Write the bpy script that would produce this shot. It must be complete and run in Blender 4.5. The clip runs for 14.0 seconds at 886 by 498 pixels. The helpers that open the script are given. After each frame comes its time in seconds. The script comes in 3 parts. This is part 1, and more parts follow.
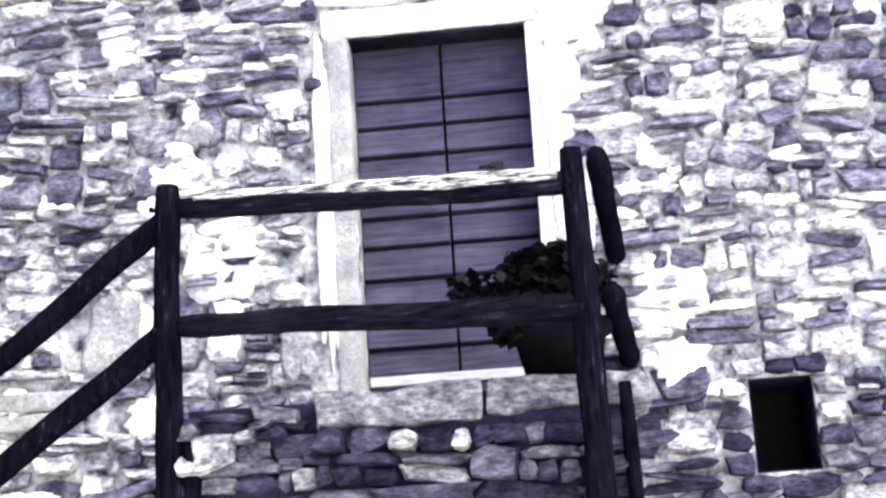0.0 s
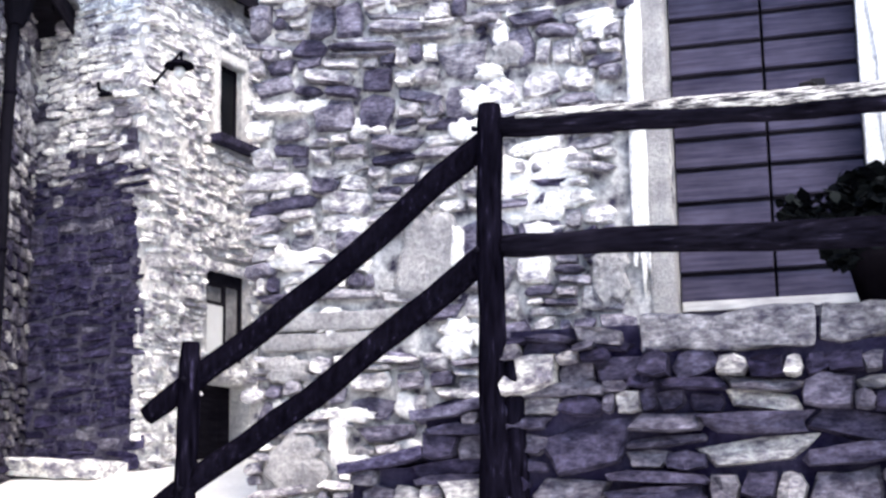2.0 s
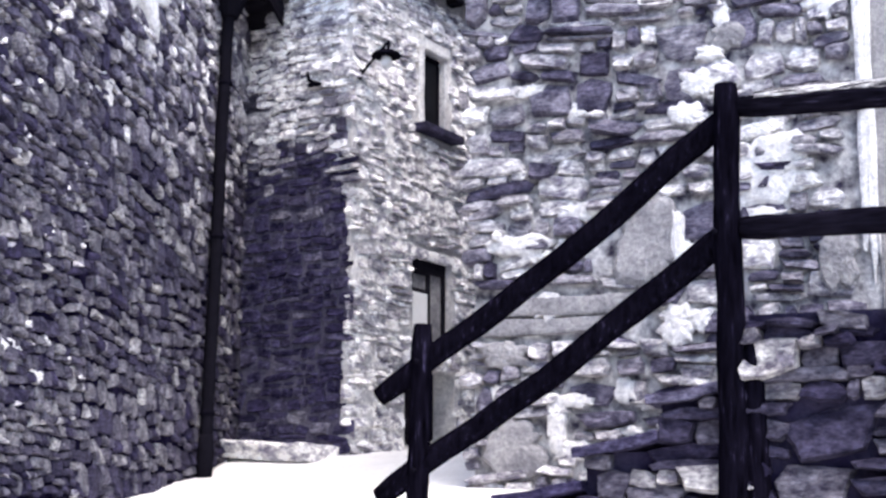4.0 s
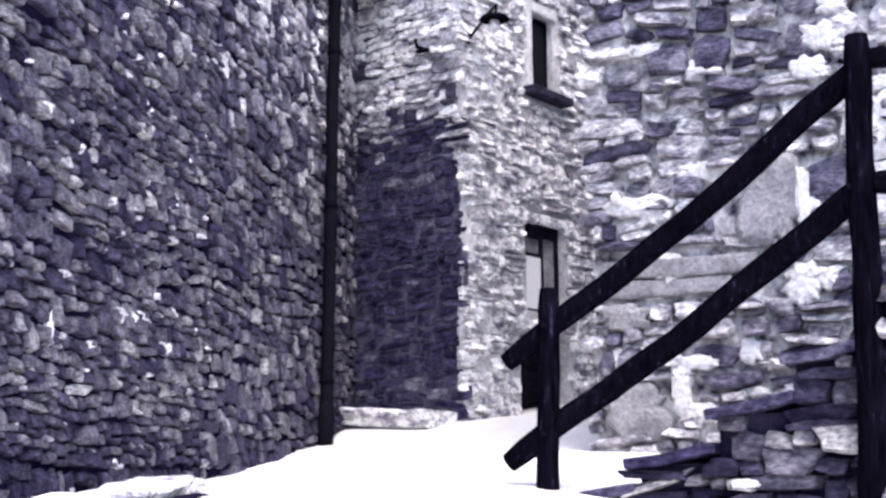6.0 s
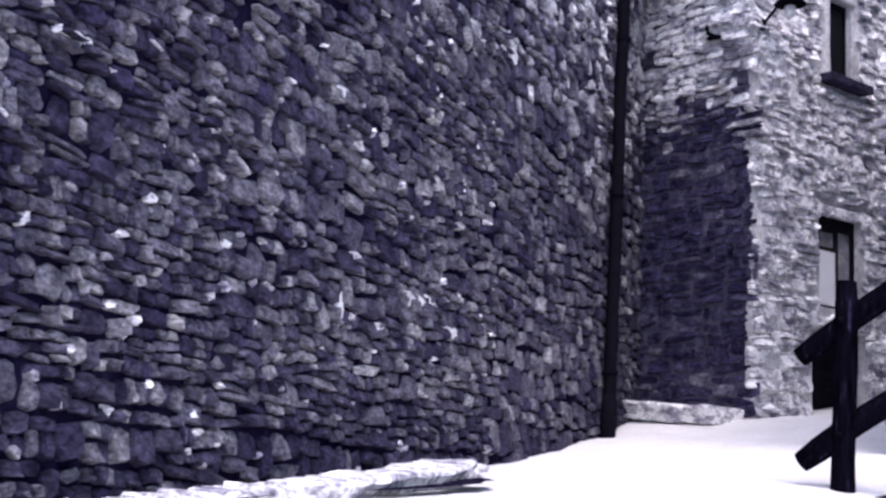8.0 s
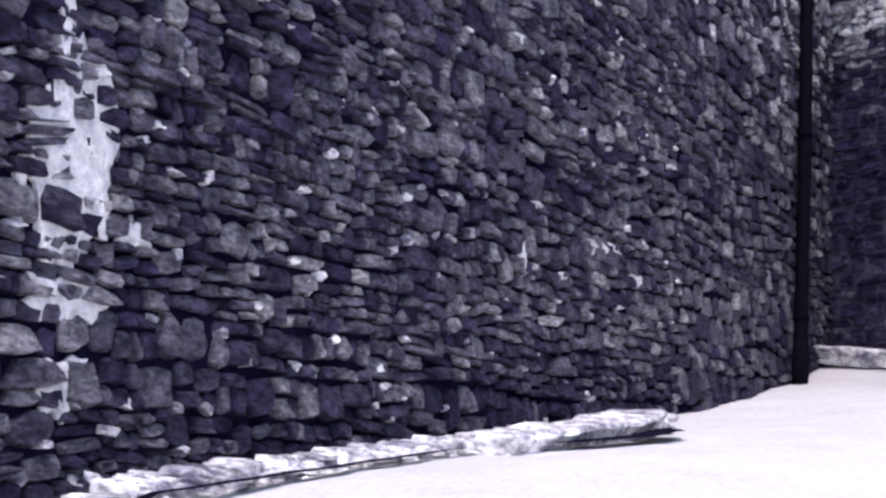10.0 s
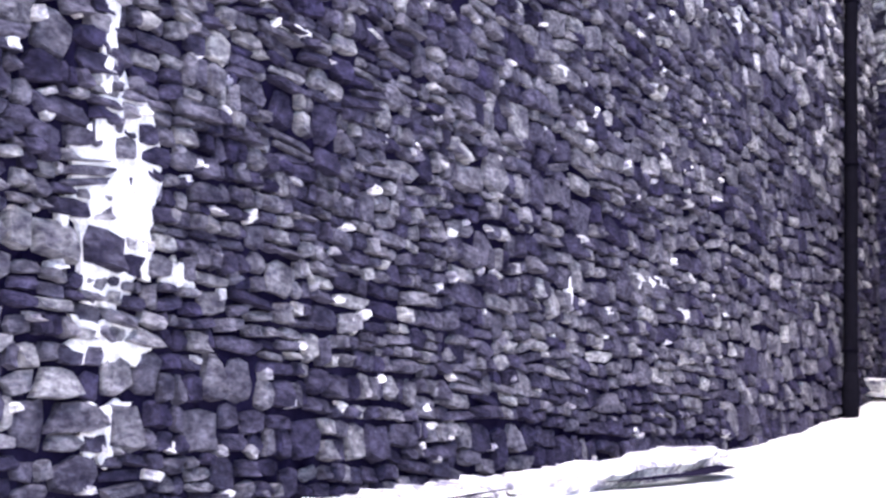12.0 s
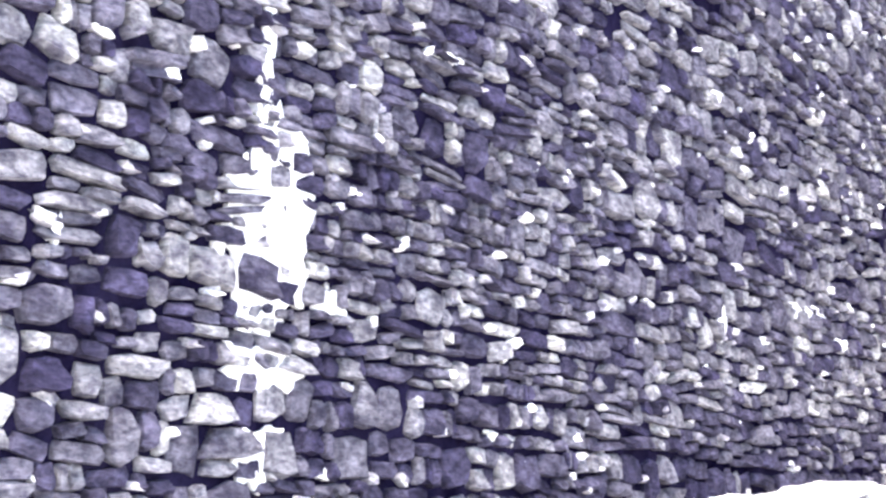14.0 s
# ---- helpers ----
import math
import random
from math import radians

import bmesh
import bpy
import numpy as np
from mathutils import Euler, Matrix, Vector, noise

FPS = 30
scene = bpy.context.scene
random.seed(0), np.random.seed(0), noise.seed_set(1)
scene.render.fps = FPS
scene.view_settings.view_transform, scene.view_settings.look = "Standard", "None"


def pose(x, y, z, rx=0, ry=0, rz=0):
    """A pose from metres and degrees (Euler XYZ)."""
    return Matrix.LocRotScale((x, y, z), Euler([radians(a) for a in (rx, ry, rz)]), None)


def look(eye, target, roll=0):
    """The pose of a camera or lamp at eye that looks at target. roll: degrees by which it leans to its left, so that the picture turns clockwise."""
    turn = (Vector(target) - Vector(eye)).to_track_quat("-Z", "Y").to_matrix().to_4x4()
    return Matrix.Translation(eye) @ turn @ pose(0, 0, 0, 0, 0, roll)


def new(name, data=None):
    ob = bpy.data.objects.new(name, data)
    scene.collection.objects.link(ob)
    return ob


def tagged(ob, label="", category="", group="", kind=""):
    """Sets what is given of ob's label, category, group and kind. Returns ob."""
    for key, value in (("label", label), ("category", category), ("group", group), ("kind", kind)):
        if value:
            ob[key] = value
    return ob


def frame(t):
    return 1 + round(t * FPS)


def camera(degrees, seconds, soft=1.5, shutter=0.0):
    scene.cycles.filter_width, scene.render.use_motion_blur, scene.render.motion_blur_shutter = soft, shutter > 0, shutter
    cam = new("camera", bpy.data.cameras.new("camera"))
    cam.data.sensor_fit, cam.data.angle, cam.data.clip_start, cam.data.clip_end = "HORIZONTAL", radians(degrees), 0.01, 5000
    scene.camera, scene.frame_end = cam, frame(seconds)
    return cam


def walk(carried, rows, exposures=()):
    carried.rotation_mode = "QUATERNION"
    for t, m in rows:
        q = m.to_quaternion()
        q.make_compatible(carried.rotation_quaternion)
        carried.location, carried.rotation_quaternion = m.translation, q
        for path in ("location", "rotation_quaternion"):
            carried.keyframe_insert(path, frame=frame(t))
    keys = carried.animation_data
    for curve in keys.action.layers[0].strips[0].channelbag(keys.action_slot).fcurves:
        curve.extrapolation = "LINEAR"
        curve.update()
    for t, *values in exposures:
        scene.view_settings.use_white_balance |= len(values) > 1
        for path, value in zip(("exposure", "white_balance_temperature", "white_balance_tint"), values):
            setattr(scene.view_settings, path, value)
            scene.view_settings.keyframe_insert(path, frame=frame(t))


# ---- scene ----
cam = camera(34.00, 14.0, soft=2.7)
PATH = [
    (0.0, 1.0736, -0.7731, 0.4229, 4.396, 13.265, -3.639),
    (0.5, 1.0223, -0.7100, 0.4210, 5.902, 11.820, -2.591),
    (1.0, 0.9382, -0.7247, 0.4176, 7.842, 11.289, -2.650),
    (1.5, 0.9200, -0.7088, 0.4154, 12.665, 10.693, -2.008),
    (2.0, 0.8434, -0.6924, 0.4192, 15.484, 10.875, -0.975),
    (2.5, 0.7515, -0.7144, 0.3883, 18.221, 11.661, -0.086),
    (3.0, 0.6700, -0.7202, 0.3874, 20.617, 11.479, 0.301),
    (5.5, 0.5030, -0.7928, 0.3662, 24.065, 9.398, -0.335),
    (6.0, 0.4589, -0.7588, 0.3825, 26.277, 9.304, -0.470),
    (6.5, 0.4442, -0.7392, 0.3778, 29.555, 10.316, 0.069),
    (7.0, 0.4379, -0.7291, 0.3747, 32.880, 11.199, 1.297),
    (7.5, 0.4136, -0.7142, 0.3669, 35.854, 10.328, 1.963),
    (8.0, 0.3914, -0.6828, 0.3626, 37.546, 8.922, 2.286),
    (8.5, 0.3903, -0.6738, 0.3743, 39.378, 8.269, 2.414),
    (9.0, 0.3749, -0.6576, 0.3732, 41.933, 7.230, 2.561),
    (11.5, 0.2801, -0.6078, 0.3957, 46.032, 6.980, 1.220),
    (12.0, 0.2681, -0.5977, 0.3962, 46.226, 7.908, 1.344),
    (12.5, 0.2673, -0.6023, 0.3916, 47.678, 7.689, 1.185),
    (13.0, 0.2478, -0.5882, 0.3952, 49.741, 7.852, 1.803),
    (13.5, 0.2455, -0.5899, 0.4120, 50.653, 7.866, 2.578),
    (14.0, 0.2419, -0.5911, 0.4085, 52.115, 8.696, 2.480),
]
EXPOSURES = [
    (0.0, 2.63, 7400, 10), (1.0, 2.73, 7400, 10), (1.5, 2.55, 7300, 11), (2.5, 1.87, 6950, 14), (3.0, 1.73, 6800, 15), (5.5, 1.75, 6700, 18), (6.5, 1.75, 6450, 22), (7.0, 1.8, 6400, 23), (7.5, 1.74, 6350, 25), (8.0, 1.12, 6200, 26), (8.5, 1.0, 6200, 27), (9.0, 0.73, 6300, 25), (11.5, 1.52, 6350, 25), (12.0, 1.99, 6450, 24), (12.5, 1.99, 6450, 24), (13.0, 2.15, 6750, 18), (13.5, 2.44, 6850, 15), (14.0, 2.97, 7050, 12),
]


def aim(x, y, z, yaw, pitch, roll):
    a, p = radians(yaw), radians(pitch)
    return look((x, y, z), (x - math.sin(a) * math.cos(p), y + math.cos(a) * math.cos(p), z + math.sin(p)), roll)


walk(cam, [(t, aim(*row)) for t, *row in PATH], EXPOSURES)

# ---- light ----
SUN_FROM = Vector((0.5, -0.42, 1.3)).normalized()
sky = bpy.data.worlds.new("sky")
scene.world = sky
sky.use_nodes = True
sky_tex = sky.node_tree.nodes.new("ShaderNodeTexSky")
sky_tex.sky_type, sky_tex.sun_disc = "NISHITA", False
sky_tex.sun_elevation = math.asin(SUN_FROM.z)
sky_tex.sun_rotation = math.atan2(SUN_FROM.x, SUN_FROM.y)
sky.node_tree.nodes["Background"].inputs["Strength"].default_value = 0.15
sky.node_tree.links.new(sky_tex.outputs["Color"], sky.node_tree.nodes["Background"].inputs["Color"])
sun = new("sun", bpy.data.lights.new("sun", "SUN"))
sun.data.energy, sun.data.angle, sun.data.color = 1.5, radians(40), (1.0, 0.95, 0.88)
sun.matrix_world = look(SUN_FROM * 50, (0, 0, 0))


# ---- materials ----
def material(name, build, rough=0.85, metal=0.0, gloss=0.1):
    m = bpy.data.materials.new(name)
    m.use_nodes = True
    nt = m.node_tree
    b = nt.nodes["Principled BSDF"]
    b.inputs["Roughness"].default_value = rough
    b.inputs["Metallic"].default_value = metal
    b.inputs["Specular IOR Level"].default_value = gloss
    build(nt, b)
    return m


def node(nt, kind, **inputs):
    n = nt.nodes.new(kind)
    for key, value in inputs.items():
        n.inputs[key.replace("_", " ")].default_value = value
    return n


def ramp(nt, source, stops):
    r = nt.nodes.new("ShaderNodeValToRGB")
    e = r.color_ramp.elements
    while len(e) < len(stops):
        e.new(0.5)
    for el, (at, c) in zip(e, stops):
        el.position, el.color = at, (*c, 1)
    nt.links.new(source, r.inputs[0])
    return r.outputs[0]


def mix(nt, a, b, fac, mode="MIX"):
    m = nt.nodes.new("ShaderNodeMix")
    m.data_type, m.blend_type = "RGBA", mode
    for src, slot in ((fac, 0), (a, 6), (b, 7)):
        if isinstance(src, (int, float)):
            m.inputs[slot].default_value = src
        elif isinstance(src, tuple):
            m.inputs[slot].default_value = (*src, 1)
        else:
            nt.links.new(src, m.inputs[slot])
    return m.outputs[2]


def bump(nt, b, height, strength, distance):
    n = node(nt, "ShaderNodeBump", Strength=strength, Distance=distance)
    nt.links.new(height, n.inputs["Height"])
    nt.links.new(n.outputs[0], b.inputs["Normal"])


def position(nt):
    return nt.nodes.new("ShaderNodeNewGeometry").outputs["Position"]


def noise_at(nt, scale, detail=4, rough=0.6, vector=None):
    n = node(nt, "ShaderNodeTexNoise", Scale=scale, Detail=detail, Roughness=rough)
    nt.links.new(vector or position(nt), n.inputs["Vector"])
    return n.outputs["Fac"]


def stretched(nt, sx, sy, sz):
    m = nt.nodes.new("ShaderNodeMapping")
    m.inputs["Scale"].default_value = (sx, sy, sz)
    nt.links.new(position(nt), m.inputs["Vector"])
    return m.outputs[0]


def stone_look(stops, grain=26):
    """Every stone has a tone of its own, with veins, lichen and grain on it."""
    def build(nt, b):
        geo = nt.nodes.new("ShaderNodeNewGeometry")
        info = nt.nodes.new("ShaderNodeObjectInfo")
        add = nt.nodes.new("ShaderNodeMath")
        add.operation = "ADD"
        nt.links.new(geo.outputs["Random Per Island"], add.inputs[0])
        nt.links.new(info.outputs["Random"], add.inputs[1])
        fr = nt.nodes.new("ShaderNodeMath")
        fr.operation = "FRACT"
        nt.links.new(add.outputs[0], fr.inputs[0])
        tone = ramp(nt, fr.outputs[0], stops)
        blot = noise_at(nt, 9, 5, 0.65, stretched(nt, 1, 1, 1.6))
        tone = mix(nt, tone, ramp(nt, blot, [(0.36, (0.3, 0.28, 0.4)), (0.5, (1, 1, 1)), (0.66, (2.0, 2.0, 1.95))]), 0.85, "MULTIPLY")
        fine = noise_at(nt, grain, 6, 0.7, stretched(nt, 1, 1, 2.2))
        tone = mix(nt, tone, ramp(nt, fine, [(0.36, (0.22, 0.2, 0.32)), (0.52, (1, 1, 1)), (0.68, (1.8, 1.8, 1.8))]), 0.8, "MULTIPLY")
        nt.links.new(tone, b.inputs["Base Color"])
        bump(nt, b, fine, 0.9, 0.02)
    return build


def mortar_look(a, c, scale=30, patch=5):
    def build(nt, b):
        n = noise_at(nt, patch, 4, 0.6)
        f = noise_at(nt, scale, 5, 0.7)
        tone = mix(nt, a, c, ramp(nt, n, [(0.35, (0, 0, 0)), (0.65, (1, 1, 1))]))
        tone = mix(nt, tone, ramp(nt, f, [(0.35, (0.55, 0.55, 0.6)), (0.6, (1.1, 1.1, 1.1))]), 0.8, "MULTIPLY")
        nt.links.new(tone, b.inputs["Base Color"])
        bump(nt, b, f, 0.9, 0.02)
    return build


def wood_look(dark, light, axis=(1, 1, 9), scale=4, bleach=1.0):
    def build(nt, b):
        v = stretched(nt, *axis)
        g = noise_at(nt, scale, 6, 0.65, v)
        tone = ramp(nt, g, [(0.3, dark), (0.62, light), (0.74, tuple(v * bleach for v in light))])
        s = noise_at(nt, 3, 3)
        tone = mix(nt, tone, ramp(nt, s, [(0.35, (0.6, 0.6, 0.65)), (0.65, (1.2, 1.2, 1.2))]), 0.7, "MULTIPLY")
        nt.links.new(tone, b.inputs["Base Color"])
        bump(nt, b, g, 0.5, 0.006)
    return build


def plain_look(c, spread=0.25, scale=20):
    def build(nt, b):
        n = noise_at(nt, scale, 4)
        lo, hi = tuple(v * (1 - spread) for v in c), tuple(min(1, v * (1 + spread)) for v in c)
        nt.links.new(ramp(nt, n, [(0.3, lo), (0.7, hi)]), b.inputs["Base Color"])
        bump(nt, b, n, 0.2, 0.004)
    return build


def leaf_build(nt, b):
    info = nt.nodes.new("ShaderNodeNewGeometry")
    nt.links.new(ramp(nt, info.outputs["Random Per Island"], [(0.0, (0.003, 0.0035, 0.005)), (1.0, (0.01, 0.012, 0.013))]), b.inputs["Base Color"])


def ground_build(nt, b):
    n = noise_at(nt, 2.5, 5)
    f = noise_at(nt, 40, 5, 0.7)
    tone = ramp(nt, n, [(0.3, (0.74, 0.73, 0.71)), (0.7, (0.86, 0.85, 0.83))])
    tone = mix(nt, tone, ramp(nt, f, [(0.3, (0.75, 0.75, 0.75)), (0.6, (1.1, 1.1, 1.1))]), 0.6, "MULTIPLY")
    nt.links.new(tone, b.inputs["Base Color"])
    bump(nt, b, f, 0.4, 0.01)


STONE_A = material("grey_gneiss", stone_look([(0.0, (0.04, 0.036, 0.065)), (0.25, (0.13, 0.122, 0.165)), (0.5, (0.3, 0.29, 0.31)), (0.8, (0.5, 0.49, 0.49)), (1.0, (0.72, 0.71, 0.69))]))
STONE_B = material("pale_rubble", stone_look([(0.0, (0.34, 0.33, 0.36)), (0.2, (0.72, 0.71, 0.7)), (0.6, (0.85, 0.84, 0.82)), (1.0, (0.9, 0.89, 0.87))]))
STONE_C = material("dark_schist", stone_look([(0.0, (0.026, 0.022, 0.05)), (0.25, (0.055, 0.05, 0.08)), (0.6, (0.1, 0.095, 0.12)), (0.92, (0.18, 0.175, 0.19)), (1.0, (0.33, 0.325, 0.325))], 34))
CHIP = material("lime_chips", stone_look([(0.0, (0.12, 0.115, 0.15)), (0.35, (0.3, 0.29, 0.31)), (0.7, (0.55, 0.54, 0.54)), (1.0, (0.85, 0.84, 0.82))]))
STONE_L = material("weathered_schist", stone_look([(0.0, (0.018, 0.015, 0.036)), (0.45, (0.05, 0.046, 0.076)), (0.8, (0.13, 0.124, 0.145)), (1.0, (0.45, 0.44, 0.43))]))
STONE_D = material("darkened_stone", stone_look([(0.0, (0.03, 0.026, 0.06)), (0.6, (0.046, 0.041, 0.084)), (0.9, (0.074, 0.068, 0.115)), (1.0, (0.16, 0.155, 0.19))]), gloss=0.0)
LIME = material("lime_mortar", mortar_look((0.03, 0.026, 0.05), (0.74, 0.73, 0.71), 30, 8))
LIME_B = material("sandy_mortar", mortar_look((0.55, 0.54, 0.54), (0.82, 0.81, 0.79)))
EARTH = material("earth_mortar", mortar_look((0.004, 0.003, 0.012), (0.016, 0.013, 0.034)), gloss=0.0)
DARK_FOOT = material("dark_foot_stone", stone_look([(0.0, (0.022, 0.019, 0.044)), (0.6, (0.055, 0.05, 0.08)), (1.0, (0.15, 0.146, 0.165))], 34))
DARK_LIME = material("dark_lime_rendering", mortar_look((0.05, 0.046, 0.082), (0.13, 0.123, 0.165), 30, 7), gloss=0.0)
PALE_SLAB = material("sun_bleached_slab", stone_look([(0.0, (0.6, 0.59, 0.58)), (1.0, (0.84, 0.83, 0.81))]))
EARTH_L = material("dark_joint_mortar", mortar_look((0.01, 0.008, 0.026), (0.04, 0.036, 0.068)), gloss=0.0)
WHITEWASH = material("white_plaster", mortar_look((0.74, 0.73, 0.71), (0.88, 0.87, 0.85)))
GREY_PLASTER = material("grey_plaster", mortar_look((0.24, 0.235, 0.25), (0.46, 0.45, 0.45), 45, 9))
JAMB = material("dressed_stone", mortar_look((0.28, 0.27, 0.28), (0.46, 0.45, 0.44), 70))
SLAB_STONE = material("landing_stone", stone_look([(0.0, (0.08, 0.075, 0.1)), (1.0, (0.2, 0.195, 0.21))]))
# Near-black that stands for shade: inside the opening and along the kerb.
SHADE_BLACK = material("shade_black", plain_look((0.012, 0.01, 0.022), 0.4), gloss=0.0)
DOOR_WOOD = material("weathered_door_wood", wood_look((0.024, 0.021, 0.042), (0.064, 0.058, 0.092), (0.7, 1, 12), 4))
PALE_WOOD = material("bleached_wood", wood_look((0.34, 0.33, 0.33), (0.6, 0.59, 0.57), (1, 1, 9), 5))
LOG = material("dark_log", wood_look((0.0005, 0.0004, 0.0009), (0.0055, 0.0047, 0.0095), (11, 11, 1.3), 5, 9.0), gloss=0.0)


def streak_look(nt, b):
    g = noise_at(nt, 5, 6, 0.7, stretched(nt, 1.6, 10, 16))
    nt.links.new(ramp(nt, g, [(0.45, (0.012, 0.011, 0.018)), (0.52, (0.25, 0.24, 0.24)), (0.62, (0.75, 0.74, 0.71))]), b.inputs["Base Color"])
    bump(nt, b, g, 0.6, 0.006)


BLEACHED_LIT = material("bleached_lit_rail_top", streak_look)
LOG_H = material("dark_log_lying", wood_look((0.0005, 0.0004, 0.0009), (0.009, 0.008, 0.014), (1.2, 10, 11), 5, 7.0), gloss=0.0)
IRON = material("black_iron", plain_look((0.005, 0.0045, 0.008)), 0.6, 0.0, gloss=0.0)
PIPE = material("dark_painted_pipe", plain_look((0.007, 0.0065, 0.01)), 0.65, 0.0, gloss=0.0)
ROOF_WOOD = material("tarred_eave_wood", wood_look((0.006, 0.0055, 0.009), (0.02, 0.018, 0.024)), gloss=0.0)
SLATE = material("roof_slate", plain_look((0.12, 0.12, 0.13)))
# Near-black colour stands for the missing light in rooms behind openings.
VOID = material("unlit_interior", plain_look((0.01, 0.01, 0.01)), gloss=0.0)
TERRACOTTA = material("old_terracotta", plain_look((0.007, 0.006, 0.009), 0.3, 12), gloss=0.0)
LEAF = material("dark_leaf", leaf_build, 0.6, gloss=0.0)
WHITE_PAINT = material("white_paint", plain_look((0.9, 0.9, 0.89), 0.03))
GROUND = material("bleached_paving", ground_build)
BRASS = material("tarnished_brass", plain_look((0.02, 0.018, 0.02)), 0.5, 0.6)
GLASS = material("window_glass", plain_look((0.004, 0.004, 0.006)), 0.3)


# ---- mesh helpers ----
def obj(name, bm, mat, parent=None, label="", smooth=False):
    me = bpy.data.meshes.new(name)
    bm.to_mesh(me)
    bm.free()
    me.materials.append(mat)
    if smooth:
        for p in me.polygons:
            p.use_smooth = True
    ob = new(name, me)
    if parent:
        ob.parent = parent
    return tagged(ob, label) if label else ob


def part(name, bm, mat, parent, label="", smooth=False):
    return obj(name, bm, mat, parent, label, smooth)


def empty(name, at=Matrix()):
    ob = new(name)
    ob.empty_display_size = 0.1
    ob.matrix_world = at
    return ob


def add_box(bm, x0, x1, y0, y1, z0, z1, bevel=0.0):
    r = bmesh.ops.create_cube(bm, size=1)
    bmesh.ops.scale(bm, vec=(x1 - x0, y1 - y0, z1 - z0), verts=r["verts"])
    bmesh.ops.translate(bm, vec=((x0 + x1) / 2, (y0 + y1) / 2, (z0 + z1) / 2), verts=r["verts"])
    if bevel:
        edges = list({e for v in r["verts"] for e in v.link_edges})
        bmesh.ops.bevel(bm, geom=edges, offset=bevel, segments=2, affect="EDGES", profile=0.6)
    return bm


def box(*a, bevel=0.0):
    return add_box(bmesh.new(), *a, bevel=bevel)


def rough_box(x0, x1, y0, y1, z0, z1, cell=0.09, amount=0.012, seed=0):
    """A box with worn, uneven faces and rounded edges."""
    bm = bmesh.new()
    bmesh.ops.create_cube(bm, size=1)
    bmesh.ops.scale(bm, vec=(x1 - x0, y1 - y0, z1 - z0), verts=bm.verts)
    bmesh.ops.translate(bm, vec=((x0 + x1) / 2, (y0 + y1) / 2, (z0 + z1) / 2), verts=bm.verts)
    bmesh.ops.bevel(bm, geom=list(bm.edges), offset=min(0.02, 0.2 * (z1 - z0)), segments=2, affect="EDGES", profile=0.6)
    for axis, (a, c) in enumerate(((x0, x1), (y0, y1), (z0, z1))):
        count = min(40, int((c - a) / cell))
        for i in range(1, count):
            co = [0, 0, 0]
            co[axis] = a + (c - a) * i / count
            no = [0, 0, 0]
            no[axis] = 1
            bmesh.ops.bisect_plane(bm, geom=list(bm.verts) + list(bm.edges) + list(bm.faces), plane_co=co, plane_no=no)
    for v in bm.verts:
        v.co += Vector(noise.noise_vector(v.co * 6 + Vector((seed * 7.1, 0, seed)))) * amount
    return bm


def log(points, r0, r1, sides=10, seed=0, wobble=0.12):
    """A knotty log along the points, with closed, slightly rounded ends."""
    pts = [Vector(p) for p in points]
    fine = []
    for a, c in zip(pts, pts[1:]):
        n = max(2, int((c - a).length / 0.09))
        fine += [a.lerp(c, i / n) for i in range(n)]
    fine.append(pts[-1])
    bm = bmesh.new()
    rings = []
    rnd = random.Random(seed)
    total = len(fine) - 1
    shift = rnd.random() * 20
    for i, p in enumerate(fine):
        d = (fine[min(i + 1, total)] - fine[max(i - 1, 0)]).normalized()
        side = d.cross(Vector((0, 0, 1)) if abs(d.z) < 0.9 else Vector((1, 0, 0))).normalized()
        up = side.cross(d)
        r = r0 + (r1 - r0) * i / total
        if i in (0, total):
            r *= 0.86
        ring = []
        off = Vector(noise.noise_vector(p * 2.2 + Vector((shift, 0, 0)))) * r * 0.22
        for k in range(sides):
            a = math.tau * k / sides
            way = side * math.cos(a) + up * math.sin(a)
            rr = r * (1 + wobble * noise.noise(p * 5 + way * 1.2 + Vector((shift, 3, 0))))
            ring.append(bm.verts.new(p + off + way * rr))
        rings.append(ring)
    for a, c in zip(rings, rings[1:]):
        for k in range(sides):
            bm.faces.new((a[k], a[(k + 1) % sides], c[(k + 1) % sides], c[k]))
    bm.faces.new(rings[0][::-1])
    bm.faces.new(rings[-1])
    bmesh.ops.recalc_face_normals(bm, faces=bm.faces)
    return bm


def tube(points, r, sides=10):
    return log(points, r, r, sides, 1, 0.0)


def plan_frame(x, y, ux, uy):
    """A wall's own axes: x along it, y into it, z up."""
    u = Vector((ux, uy, 0)).normalized()
    return Matrix(((u.x, -u.y, 0, x), (u.y, u.x, 0, y), (0, 0, 1, 0), (0, 0, 0, 1)))


